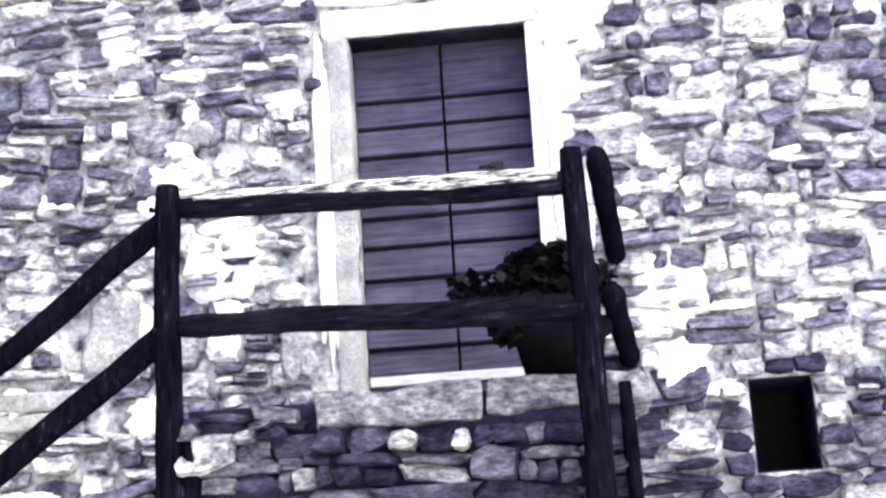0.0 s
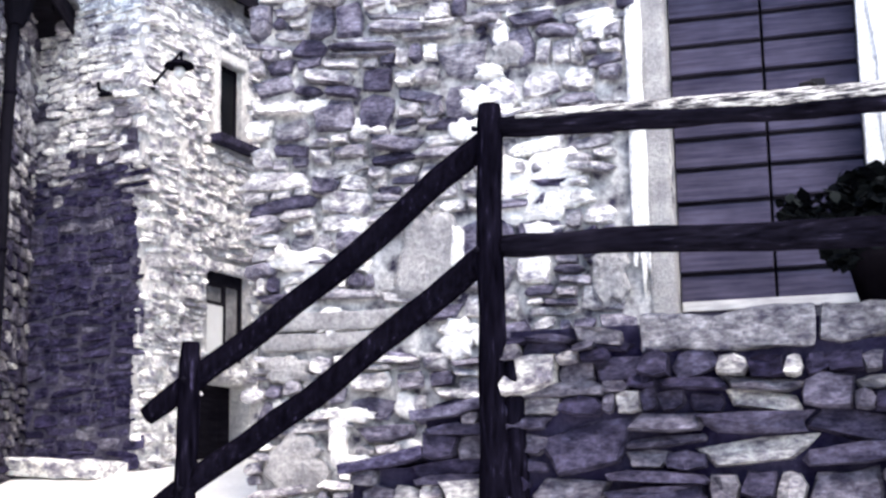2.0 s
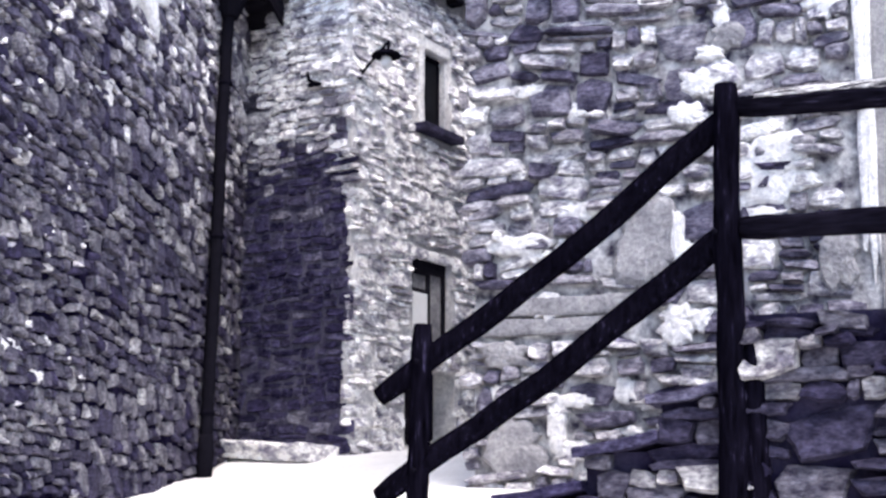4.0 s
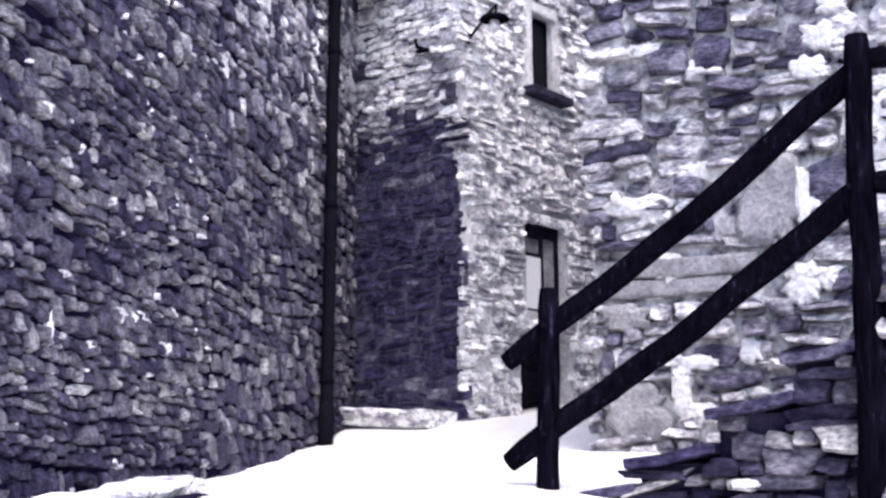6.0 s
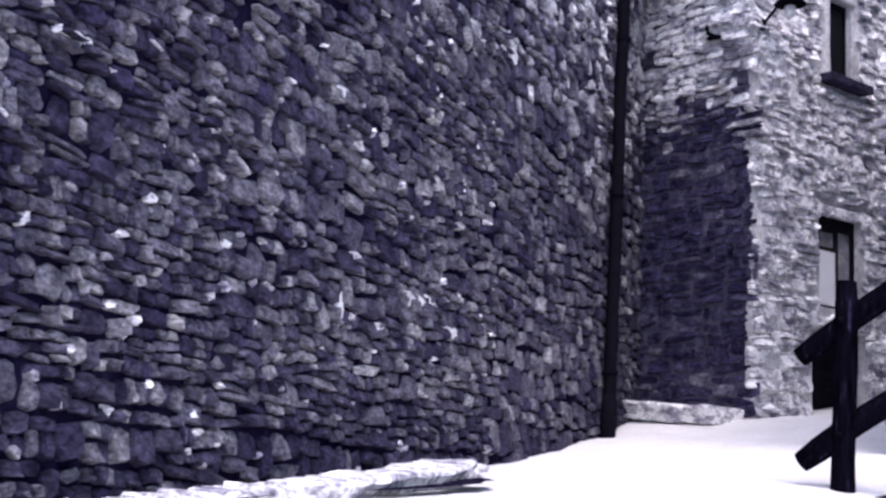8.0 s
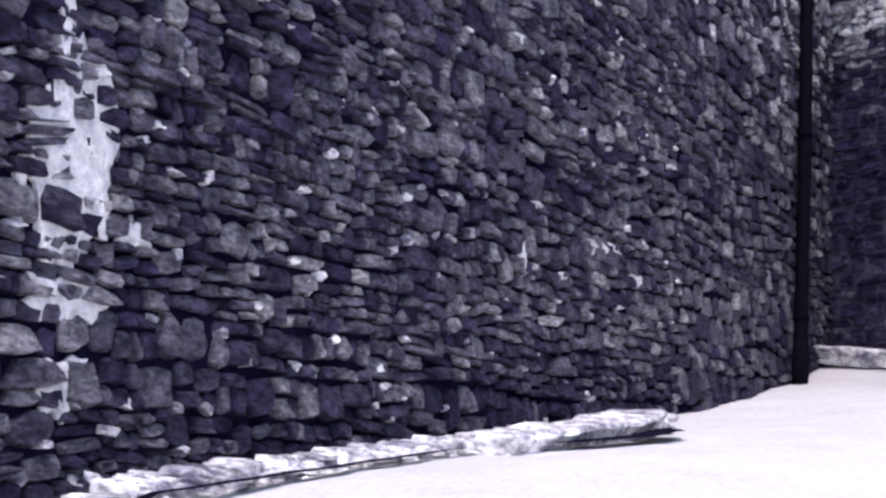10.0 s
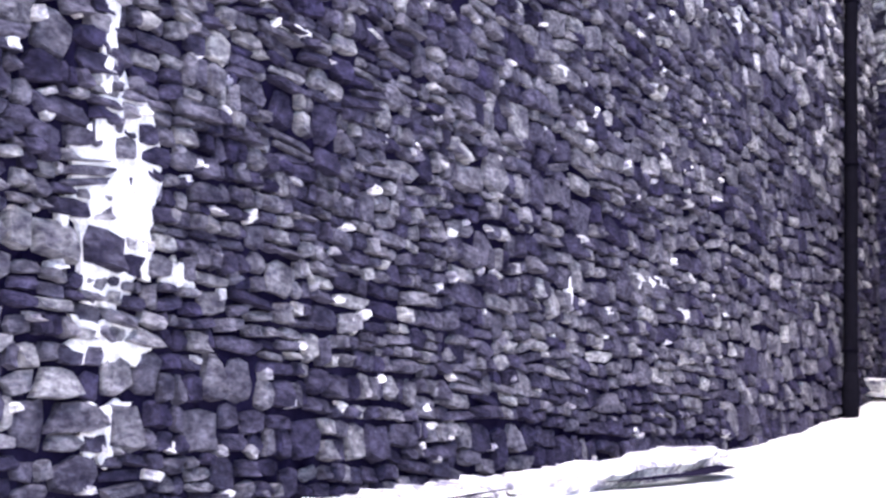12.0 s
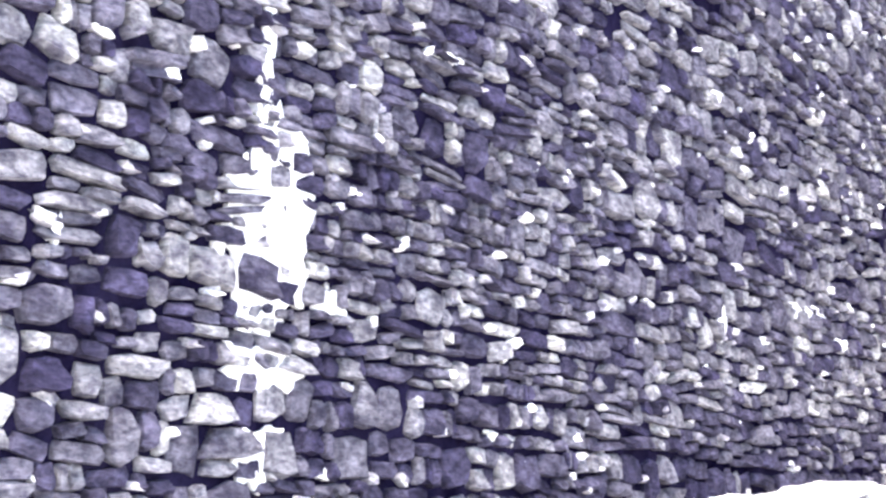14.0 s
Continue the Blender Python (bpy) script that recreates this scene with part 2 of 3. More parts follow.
def slab(u0, u1, z0, z1, thick, holes):
    """A thick wall with openings that go right through it."""
    us = sorted({u0, u1, *(v for h in holes for v in h[:2] if u0 < v < u1)})
    zs = sorted({z0, z1, *(v for h in holes for v in h[2:4] if z0 < v < z1)})
    bm = bmesh.new()
    solid = {}
    for i, (a, c) in enumerate(zip(us, us[1:])):
        for k, (e, f) in enumerate(zip(zs, zs[1:])):
            um, zm = (a + c) / 2, (e + f) / 2
            solid[i, k] = not any(h[0] < um < h[1] and h[2] < zm < h[3] for h in holes)
    cache = {}

    def v(u, y, z):
        key = (round(u, 4), y, round(z, 4))
        if key not in cache:
            cache[key] = bm.verts.new((u, y, z))
        return cache[key]

    for (i, k), full in solid.items():
        if not full:
            continue
        a, c, e, f = us[i], us[i + 1], zs[k], zs[k + 1]
        bm.faces.new((v(a, 0, e), v(c, 0, e), v(c, 0, f), v(a, 0, f)))
        bm.faces.new((v(a, thick, f), v(c, thick, f), v(c, thick, e), v(a, thick, e)))
        if not solid.get((i - 1, k)):
            bm.faces.new((v(a, 0, f), v(a, thick, f), v(a, thick, e), v(a, 0, e)))
        if not solid.get((i + 1, k)):
            bm.faces.new((v(c, 0, e), v(c, thick, e), v(c, thick, f), v(c, 0, f)))
        if not solid.get((i, k - 1)):
            bm.faces.new((v(a, 0, e), v(a, thick, e), v(c, thick, e), v(c, 0, e)))
        if not solid.get((i, k + 1)):
            bm.faces.new((v(a, 0, f), v(c, 0, f), v(c, thick, f), v(a, thick, f)))
    return bm


def stone_shape(rnd, sides=8):
    """One rough stone of unit size, its face towards -y."""
    outline = []
    power = rnd.uniform(3.2, 9.0)
    wedge, lean, slope = rnd.uniform(-0.4, 0.4), rnd.uniform(-0.12, 0.12), rnd.uniform(-0.12, 0.12)
    for k in range(sides):
        a = math.tau * (k + rnd.uniform(-0.28, 0.28)) / sides
        c, s = math.cos(a), math.sin(a)
        r = 0.5 / (abs(c) ** power + abs(s) ** power) ** (1 / power) * rnd.uniform(0.84, 1.08)
        x, z = c * r, s * r
        outline.append((x * (1 + wedge * z) + lean * z, z * (1 + slope * x)))
    verts = [(x, 0.5, z) for x, z in outline]
    verts += [(x * 0.98, -0.45 + rnd.uniform(-0.2, 0.2), z * 0.98) for x, z in outline]
    tx, tz = rnd.uniform(-0.5, 0.5), rnd.uniform(-0.1, 1.0)
    verts += [(x * rnd.uniform(0.82, 0.95), -0.9 + tx * x + tz * z + rnd.uniform(-0.2, 0.2), z * rnd.uniform(0.74, 0.92)) for x, z in outline]
    verts.append((rnd.uniform(-0.2, 0.2), -1.0 + rnd.uniform(-0.3, 0.3), rnd.uniform(-0.2, 0.2)))
    faces = []
    n = sides
    for k in range(n):
        j = (k + 1) % n
        faces.append((k, j, n + j, n + k))
        faces.append((n + k, n + j, 2 * n + j, 2 * n + k))
        faces.append((2 * n + k, 2 * n + j, 3 * n))
    return verts, faces


_rnd = random.Random(5)
SHAPES = [stone_shape(_rnd) for _ in range(28)]


def stone_meshes(mat):
    made = []
    for verts, faces in SHAPES:
        me = bpy.data.meshes.new("stone")
        me.from_pydata(verts, [], faces)
        me.materials.append(mat)
        made.append(me)
    return made


def rubble(u0, u1, low, z1, band, wide, seed, skip=(), tall=0.28, thin=0.2, split=(1, 1, 2, 2, 3)):
    """Places of rubble stones in uneven bands: centre, width, height. low(u) is the foot of the wall."""
    rnd = random.Random(seed)
    out = []
    z = min(low(u0), low(u1), low((u0 + u1) / 2)) - band * 0.5

    def put(u, zc, w, h):
        zc += band * (0.5 * noise.noise(Vector((u * 0.14 / band, zc * 1.5, seed))) + 0.25 * noise.noise(Vector((u * 0.5 / band, zc * 0.5 / band, seed))))
        if zc + h / 2 < low(u) - 0.02 or zc + h / 2 > z1:
            return
        for a, c, e, f in skip:
            if u + w * 0.42 > a and u - w * 0.42 < c and zc + h * 0.42 > e and zc - h * 0.42 < f:
                return
        out.append((u, zc, w, h, rnd.gauss(0, 6), rnd.random()))

    while z < z1:
        h = band * rnd.uniform(0.6, 1.45)
        u = u0 - rnd.random() * 0.1
        while u < u1:
            w = rnd.uniform(*wide)
            kind = rnd.random()
            if kind < tall:
                w = max(w * 0.75, h * 0.7)
                put(u + w / 2, z + h / 2, w * 0.95, h * 0.96)
            else:
                rows = 3 if kind > 1 - thin else 2
                cuts = [0, *sorted(rnd.uniform(0.3, 0.7) if rows == 2 else rnd.uniform(0.25, 0.4) + 0.33 * i for i in range(rows - 1)), 1]
                for a, c in zip(cuts, cuts[1:]):
                    n = rnd.choice(split) if rows == 2 else rnd.choice((1, 1, 2))
                    xs = [0, *sorted((i + 1 + rnd.uniform(-0.3, 0.3)) / n for i in range(n - 1)), 1]
                    for p, q in zip(xs, xs[1:]):
                        put(u + w * (p + q) / 2, z + h * (a + c) / 2, w * (q - p) * 0.96, h * (c - a) * 0.95)
            u += w
        z += h
    return [s for s in out if u0 < s[0] < u1]


def lay(wall, places, mat, depth, near, name="stone", singles=300, grow=1.13):
    """Lays the stones on the wall: the nearest ones singly, the rest as one piece."""
    rnd = random.Random(len(places))
    meshes = stone_meshes(mat)
    places = sorted(places, key=near)
    for u, z, w, h, turn, r in places[:singles]:
        ob = new(name, meshes[int(r * 997) % len(meshes)])
        ob.parent = wall
        ob.matrix_basis = pose(u, 0, z, 0, turn, 0) @ Matrix.Diagonal((w * grow, depth * rnd.uniform(0.5, 1.5), h * grow, 1))
    rest = places[singles:]
    if rest:
        vs, fs = [], []
        for u, z, w, h, turn, r in rest:
            verts, faces = SHAPES[int(r * 997) % len(SHAPES)]
            m = pose(u, 0, z, 0, turn, 0) @ Matrix.Diagonal((w * grow, depth * rnd.uniform(0.5, 1.5), h * grow, 1))
            base = len(vs)
            vs += [m @ Vector(p) for p in verts]
            fs += [tuple(i + base for i in f) for f in faces]
        me = bpy.data.meshes.new("stonework")
        me.from_pydata(vs, [], fs)
        me.materials.append(mat)
        ob = new("stonework", me)
        ob.parent = wall
        tagged(ob, kind="stuff")


def blot(u, z, w, h, depth, seed, ragged=0.25, sides=26):
    """A ragged patch of plaster that lies on a wall, its face towards -y."""
    rnd = random.Random(seed)
    bm = bmesh.new()
    rings = []
    for ring, (s, y) in enumerate(((1.0, 0.02), (0.98, -depth * 0.7), (0.85, -depth), (0.45, -depth * 1.15))):
        row = []
        for k in range(sides):
            a = math.tau * k / sides
            r = s * (1 + ragged * 1.6 * noise.noise(Vector((math.cos(a) * 2.3 + seed * 3.3, math.sin(a) * 2.3, seed))) + (rnd.uniform(-0.08, 0.08) if ring == 0 else 0))
            c, q = math.cos(a), math.sin(a)
            f = 1 / (abs(c) ** 3 + abs(q) ** 3) ** (1 / 3)
            row.append(bm.verts.new((u + c * f * r * w / 2, y + 0.006 * noise.noise(Vector((c * 3, q * 3, s * 5 + seed))), z + q * f * r * h / 2)))
        rings.append(row)
    for a, c in zip(rings, rings[1:]):
        for k in range(sides):
            bm.faces.new((a[k], a[(k + 1) % sides], c[(k + 1) % sides], c[k]))
    bm.faces.new(rings[-1])
    bmesh.ops.recalc_face_normals(bm, faces=bm.faces)
    return bm


# ---- plan ----
LANDING = 1.25
FRONT = 5.17
A = plan_frame(0, 7, 1, 0)
B = plan_frame(-4.273, 8, math.sin(radians(10.07)), math.cos(radians(10.07)))
C = plan_frame(-4.822, 8, math.sin(radians(-17.8)), math.cos(radians(-17.8)))
B_CORNER = 0.86
C_END = 1.16
corner = B @ Vector((B_CORNER, 0, 0))
D_LEFT = B @ Vector((B_CORNER, 2.2, 0))
D = plan_frame(D_LEFT.x, D_LEFT.y, corner.x - D_LEFT.x, corner.y - D_LEFT.y)
D_LONG = (corner - D_LEFT).length

PROFILE = [(-400, -3.0), (-40, -2.4), (-6, -1.5), (-2.5, -0.9), (-0.5, -0.35), (1.2, 0.165), (2.5, 0.245), (4.2, 0.33), (5.2, 0.40), (6.5, 0.515), (8.0, 0.69), (8.8, 0.84), (11.0, 1.1), (30, 2.2), (400, 4)]


def lie(y, x=-5.0):
    drop = 0.17 * min(4.0, max(0.0, x + 2.1))
    for (a, p), (c, q) in zip(PROFILE, PROFILE[1:]):
        if a <= y <= c:
            return p + (q - p) * (y - a) / (c - a) - drop
    return PROFILE[-1][1] - drop


# ---- ground ----
bm = bmesh.new()
xs = [-400, -60, -20] + [-10 + 0.4 * i for i in range(41)] + [10, 20, 60, 400]
ys = [-400, -60, -20] + [-6 + 0.4 * i for i in range(48)] + [16, 20, 30, 60, 400]
grid = [[bm.verts.new((x, y, lie(y, x) + (0.025 * noise.noise(Vector((x * 1.3, y * 1.3, 0))) if abs(x) < 9 and y < 12 else 0))) for x in xs] for y in ys]
for r0, r1 in zip(grid, grid[1:]):
    for k in range(len(xs) - 1):
        bm.faces.new((r0[k], r0[k + 1], r1[k + 1], r1[k]))
ground = tagged(obj("ground", bm, GROUND, smooth=True), "sun-bleached pale paved lane sloping uphill", "ground", kind="structure")

# ---- house with the door ----
DOOR = (0.0, 1.02, LANDING + 0.13, 3.55)
HOLE = (2.05, 2.39, 0.92, 1.42)
bm = slab(-2.40, 6.5, -1.5, 5.6, 0.55, [DOOR, HOLE])
wall_a = obj("wall_house", bm, LIME)
wall_a.matrix_world = A
tagged(wall_a, "rubble stone house wall with pale lime mortar", "wall", kind="structure")
# the side of the house, hidden from the lane
bm = slab(0, 6, -1.0, 5.6, 0.5, [])
side = obj("wall_house_side", bm, LIME)
side.matrix_world = plan_frame(-2.402, 13.55, 0, -1)
tagged(side, "plain stone gable side of the house", "wall", kind="structure")
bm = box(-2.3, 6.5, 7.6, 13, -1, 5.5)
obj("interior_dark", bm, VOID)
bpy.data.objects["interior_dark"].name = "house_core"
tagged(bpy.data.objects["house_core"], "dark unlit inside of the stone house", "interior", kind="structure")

# ---- farther house ----
WIN = (1.84, 2.18, 3.57, 4.22)
LOW = (1.71, 2.23, 1.75, 2.46)
DARK_BAY = (1.62, 2.35, 0.6, 1.58)
bm = slab(B_CORNER, 5.5, 0.0, 5.0, 0.45, [WIN, LOW, DARK_BAY])
wall_b = obj("wall_far_house", bm, LIME_B)
wall_b.matrix_world = B
tagged(wall_b, "small rubble stone wall of the farther house", "wall", kind="structure")
bm = box(1.6, 5.5, 0.5, 0.95, 0.2, 4.9)
core = obj("far_house_core", bm, VOID)
core.matrix_world = B
tagged(core, "dark unlit inside of the farther house", "interior", kind="structure")

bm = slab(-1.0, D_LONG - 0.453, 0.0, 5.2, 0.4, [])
wall_d = obj("wall_recess", bm, DARK_LIME)
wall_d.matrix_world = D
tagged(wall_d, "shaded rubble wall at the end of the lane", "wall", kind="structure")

# ---- long wall along the lane ----
C_WIN = (-5.28, -4.84, 2.27, 2.95)
bm = slab(-16, C_END, -2.5, 4.6, 0.6, [C_WIN])
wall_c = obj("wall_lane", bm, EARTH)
wall_c.matrix_world = C
tagged(wall_c, "long dark dry-laid rubble wall along the lane", "wall", kind="structure")

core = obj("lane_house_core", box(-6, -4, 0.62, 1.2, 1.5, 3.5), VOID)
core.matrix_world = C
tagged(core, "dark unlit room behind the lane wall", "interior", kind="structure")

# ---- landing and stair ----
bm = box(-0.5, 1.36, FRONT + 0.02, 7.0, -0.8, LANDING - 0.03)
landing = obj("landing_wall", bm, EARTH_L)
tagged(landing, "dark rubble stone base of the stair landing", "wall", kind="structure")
for k, (a, c) in enumerate(((0.05, 0.74), (0.75, 1.42))):
    part("slab", rough_box(a, c, FRONT - 0.05 + 0.02 * (k % 2), FRONT + 0.7, LANDING - 0.15 + 0.02 * k, LANDING + 0.002, 0.07, 0.035, 3 + k), SLAB_STONE, landing, "thick worn stone slab")

# ---- railing ----
def railing():
    rail = empty("railing", Matrix.Translation((-0.54, 5.1, 0.3)))
    inv = rail.matrix_world.inverted()

    def put(name, bm, mat, label=""):
        bm.transform(inv)
        return part(name, bm, mat, rail, label, True)

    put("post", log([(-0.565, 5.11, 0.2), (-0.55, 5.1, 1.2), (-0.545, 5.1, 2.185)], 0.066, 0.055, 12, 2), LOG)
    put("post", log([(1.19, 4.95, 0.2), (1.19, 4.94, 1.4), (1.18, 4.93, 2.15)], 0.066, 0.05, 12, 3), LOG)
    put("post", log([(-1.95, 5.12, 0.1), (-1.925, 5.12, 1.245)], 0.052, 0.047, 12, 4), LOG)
    put("rail", log([(-0.5, 5.1, 2.085), (0.3, 5.05, 2.055), (1.18, 4.95, 2.01)], 0.05, 0.056, 12, 5), LOG_H, "weathered log top rail, bleached and light-painted on top")
    # Pale strip: bleached streaks plus the skylit upper side put into the colour.
    put("bleached_top", log([(-0.42, 5.085, 2.108), (0.3, 5.03, 2.08), (1.12, 4.925, 2.034)], 0.034, 0.04, 10, 15), BLEACHED_LIT, "bleached upper side of the rail with skylight painted in")
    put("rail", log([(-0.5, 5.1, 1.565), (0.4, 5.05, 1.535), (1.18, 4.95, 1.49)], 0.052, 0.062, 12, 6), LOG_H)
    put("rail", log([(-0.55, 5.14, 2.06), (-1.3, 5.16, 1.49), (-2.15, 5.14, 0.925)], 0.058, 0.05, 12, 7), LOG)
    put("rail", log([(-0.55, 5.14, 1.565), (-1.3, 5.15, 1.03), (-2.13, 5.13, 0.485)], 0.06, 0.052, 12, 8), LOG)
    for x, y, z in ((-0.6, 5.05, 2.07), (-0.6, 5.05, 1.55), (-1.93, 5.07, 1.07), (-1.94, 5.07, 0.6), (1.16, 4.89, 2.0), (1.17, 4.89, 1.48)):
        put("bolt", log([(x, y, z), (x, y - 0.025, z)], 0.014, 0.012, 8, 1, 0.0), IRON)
    # Added dark log stands in for the shadow that thickens the left post.
    put("stake", log([(-0.475, 5.14, 0.2), (-0.48, 5.13, 0.7), (-0.49, 5.12, 1.12)], 0.055, 0.048, 10, 21), LOG, "short dark upright added beside the post")
    put("stake", log([(1.33, 5.08, 0.2), (1.33, 5.07, 0.8), (1.32, 5.06, 1.2)], 0.034, 0.03, 10, 22), LOG, "short dark upright added beside the post")
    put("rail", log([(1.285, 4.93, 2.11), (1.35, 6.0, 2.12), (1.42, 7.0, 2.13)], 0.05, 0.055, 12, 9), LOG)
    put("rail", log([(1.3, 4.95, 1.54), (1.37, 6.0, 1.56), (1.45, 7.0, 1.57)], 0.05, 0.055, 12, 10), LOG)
    return tagged(rail, "rustic dark log railing of the stone stair", "railing")


railing()

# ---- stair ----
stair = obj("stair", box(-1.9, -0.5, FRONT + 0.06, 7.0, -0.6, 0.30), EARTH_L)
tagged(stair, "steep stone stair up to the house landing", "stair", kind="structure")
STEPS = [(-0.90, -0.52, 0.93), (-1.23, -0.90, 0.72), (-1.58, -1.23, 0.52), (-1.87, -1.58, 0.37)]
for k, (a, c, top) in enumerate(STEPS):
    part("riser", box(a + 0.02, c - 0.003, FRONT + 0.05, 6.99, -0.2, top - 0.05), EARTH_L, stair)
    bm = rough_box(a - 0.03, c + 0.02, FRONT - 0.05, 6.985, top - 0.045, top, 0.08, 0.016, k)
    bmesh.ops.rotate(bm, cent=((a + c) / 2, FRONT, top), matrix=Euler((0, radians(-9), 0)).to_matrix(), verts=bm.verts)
    # Dark tread stone puts the shadow line under each slab into the colour.
    part("step", bm, STONE_D, stair, "worn stone step, dark for the shadow line under it")


def stair_top(u):
    """The height of the stair's flank at u."""
    return max([top for a, c, top in STEPS if a <= u <= c], default=0.3) - 0.04


# ---- door ----
def door_thing():
    d = empty("door_1", A)
    u0, u1, z0, z1 = DOOR
    mid = 0.515
    rows = [3.55, 3.21, 3.05, 2.875, 2.69, 2.51, 2.337, 2.147, 1.957, 1.753, 1.585, z0 + 0.02]
    for side, (a, c) in enumerate(((u0 + 0.004, mid - 0.006), (mid + 0.006, u1 - 0.004))):
        leaf = part("leaf", box(a, c, 0.215, 0.245, z0 + 0.005, z1), ROOF_WOOD, d)
        for i, (hi, lo) in enumerate(zip(rows, rows[1:])):
            mat = DOOR_WOOD
            b = box(a + 0.002, c - 0.002, 0.192 + 0.003 * (i % 2), 0.22, lo + 0.011, hi - 0.011, bevel=0.008)
            for v in b.verts:
                if v.co.y < 0.205:
                    v.co.y += 0.022 * (v.co.z - lo) / (hi - lo) - 0.012
            part("board", b, mat, leaf)
    part("weather_strip", box(u0 + 0.01, u1 - 0.01, 0.172, 0.19, 1.545, 1.6, bevel=0.006), PALE_WOOD, d, "pale weather strip along the door foot")
    part("handle", tube([(0.80, 0.18, 2.75), (0.75, 0.14, 2.76), (0.70, 0.14, 2.75)], 0.012, 8), BRASS, d, "tarnished metal lever handle", True)
    part("escutcheon", box(0.76, 0.84, 0.165, 0.195, 2.68, 2.79, bevel=0.006), BRASS, d)
    part("knob", tube([(0.775, 0.18, 2.72), (0.775, 0.14, 2.72)], 0.022, 12), BRASS, d, "", True)
    return tagged(d, "weathered two-leaf wooden door of horizontal boards, shut", "door", kind="structure")


door_thing()


def surround():
    f = empty("door_frame", A)
    u0, u1, z0, z1 = DOOR
    part("jamb", rough_box(u0 - 0.13, u0, -0.025, 0.2, LANDING, z1, 0.15, 0.007, 1), JAMB, f)
    part("jamb", rough_box(u1, u1 + 0.1, -0.02, 0.2, LANDING, z1, 0.15, 0.007, 2), WHITEWASH, f)
    part("lintel", rough_box(u0 - 0.15, u1 + 0.2, -0.022, 0.2, z1, z1 + 0.17, 0.15, 0.007, 3), WHITEWASH, f)
    # Added dark board stands in for the lintel's shadow at the door head.
    part("soffit_board", box(u0 + 0.003, u1 - 0.003, 0.0, 0.19, z1 - 0.02, z1 - 0.003), ROOF_WOOD, f, "dark board that paints the shade under the lintel")
    part("threshold", rough_box(u0 - 0.13, u1 + 0.13, -0.06, 0.2, LANDING, DOOR[2], 0.15, 0.007, 4), JAMB, f)
    return tagged(f, "pale dressed stone surround of the house door", "door frame", kind="structure")


surround()

# ---- plaster on the house ----
PATCHES_A = [
    ("white", 1.27, 3.55, 0.4, 0.34), ("white", 1.17, 2.9, 0.16, 1.3), ("white", 1.22, 2.4, 0.2, 0.5), ("white", 1.2, 3.2, 0.22, 0.4), ("white", -0.17, 2.6, 0.09, 1.9), ("white", 0.5, 3.82, 1.5, 0.2),
    ("white", -0.77, 2.25, 0.42, 0.42), ("grey", -1.36, 1.92, 0.34, 0.5), ("white", -1.19, 1.89, 0.08, 0.36), ("white", -1.34, 3.68, 0.2, 0.42),
    ("white", 1.66, 1.92, 0.42, 0.45), ("white", 1.71, 1.52, 0.3, 0.28), ("white", -1.13, 2.62, 0.2, 0.13), ("white", -1.05, 2.79, 0.22, 0.15), ("white", -0.99, 2.95, 0.15, 0.1), ("white", -2.12, 1.94, 0.42, 0.13),
    ("white", -0.64, 2.36, 0.3, 0.2), ("white", -1.9, 0.9, 0.11, 0.32), ("white", -1.79, 1.04, 0.2, 0.08), ("white", -1.22, 1.44, 0.18, 0.23),
    ("grey", -2.21, 1.31, 0.3, 0.16), ("grey", -2.16, 0.78, 0.36, 0.32), ("grey", -0.88, 3.04, 0.19, 0.15), ("grey", -0.35, 1.75, 0.2, 0.35),
]
for i, (tone, u, z, w, h) in enumerate(PATCHES_A):
    deep = 0.045 if w * h > 0.1 and tone == "white" else 0.052
    part("plaster_patch", blot(u, z, w, h, deep if tone == "white" else 0.055, i + 1, 0.3), WHITEWASH if tone == "white" else GREY_PLASTER, wall_a)
smears = random.Random(31)
for i in range(70):
    u, z = smears.uniform(-2.3, 3.4), smears.uniform(0.7, 4.2)
    if -0.25 < u < 1.25 or (1.9 < u < 2.5 and 0.8 < z < 1.55):
        continue
    part("mortar_smear", blot(u, z, smears.uniform(0.08, 0.28), smears.uniform(0.05, 0.16), 0.04, 200 + i, 0.5, 18), WHITEWASH, wall_a)
part("beam", rough_box(-2.36, -1.45, -0.05, 0.05, 1.52, 1.63, 0.08, 0.012, 7), GREY_PLASTER, wall_a, "long squared grey stone let into the wall")
part("beam", rough_box(-2.36, -1.6, -0.045, 0.05, 1.42, 1.51, 0.08, 0.012, 8), GREY_PLASTER, wall_a, "long squared grey stone let into the wall")
# Added black lining puts the darkness of the opening into the colour.
lining = part("reveal", slab(HOLE[0] - 0.004, HOLE[1] + 0.004, HOLE[2] - 0.004, HOLE[3] + 0.004, 0.5, [(HOLE[0] + 0.012, HOLE[1] - 0.012, HOLE[2] + 0.012, HOLE[3] - 0.012)]), SHADE_BLACK, wall_a, "black lining that paints the dark of the small opening")
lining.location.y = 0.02

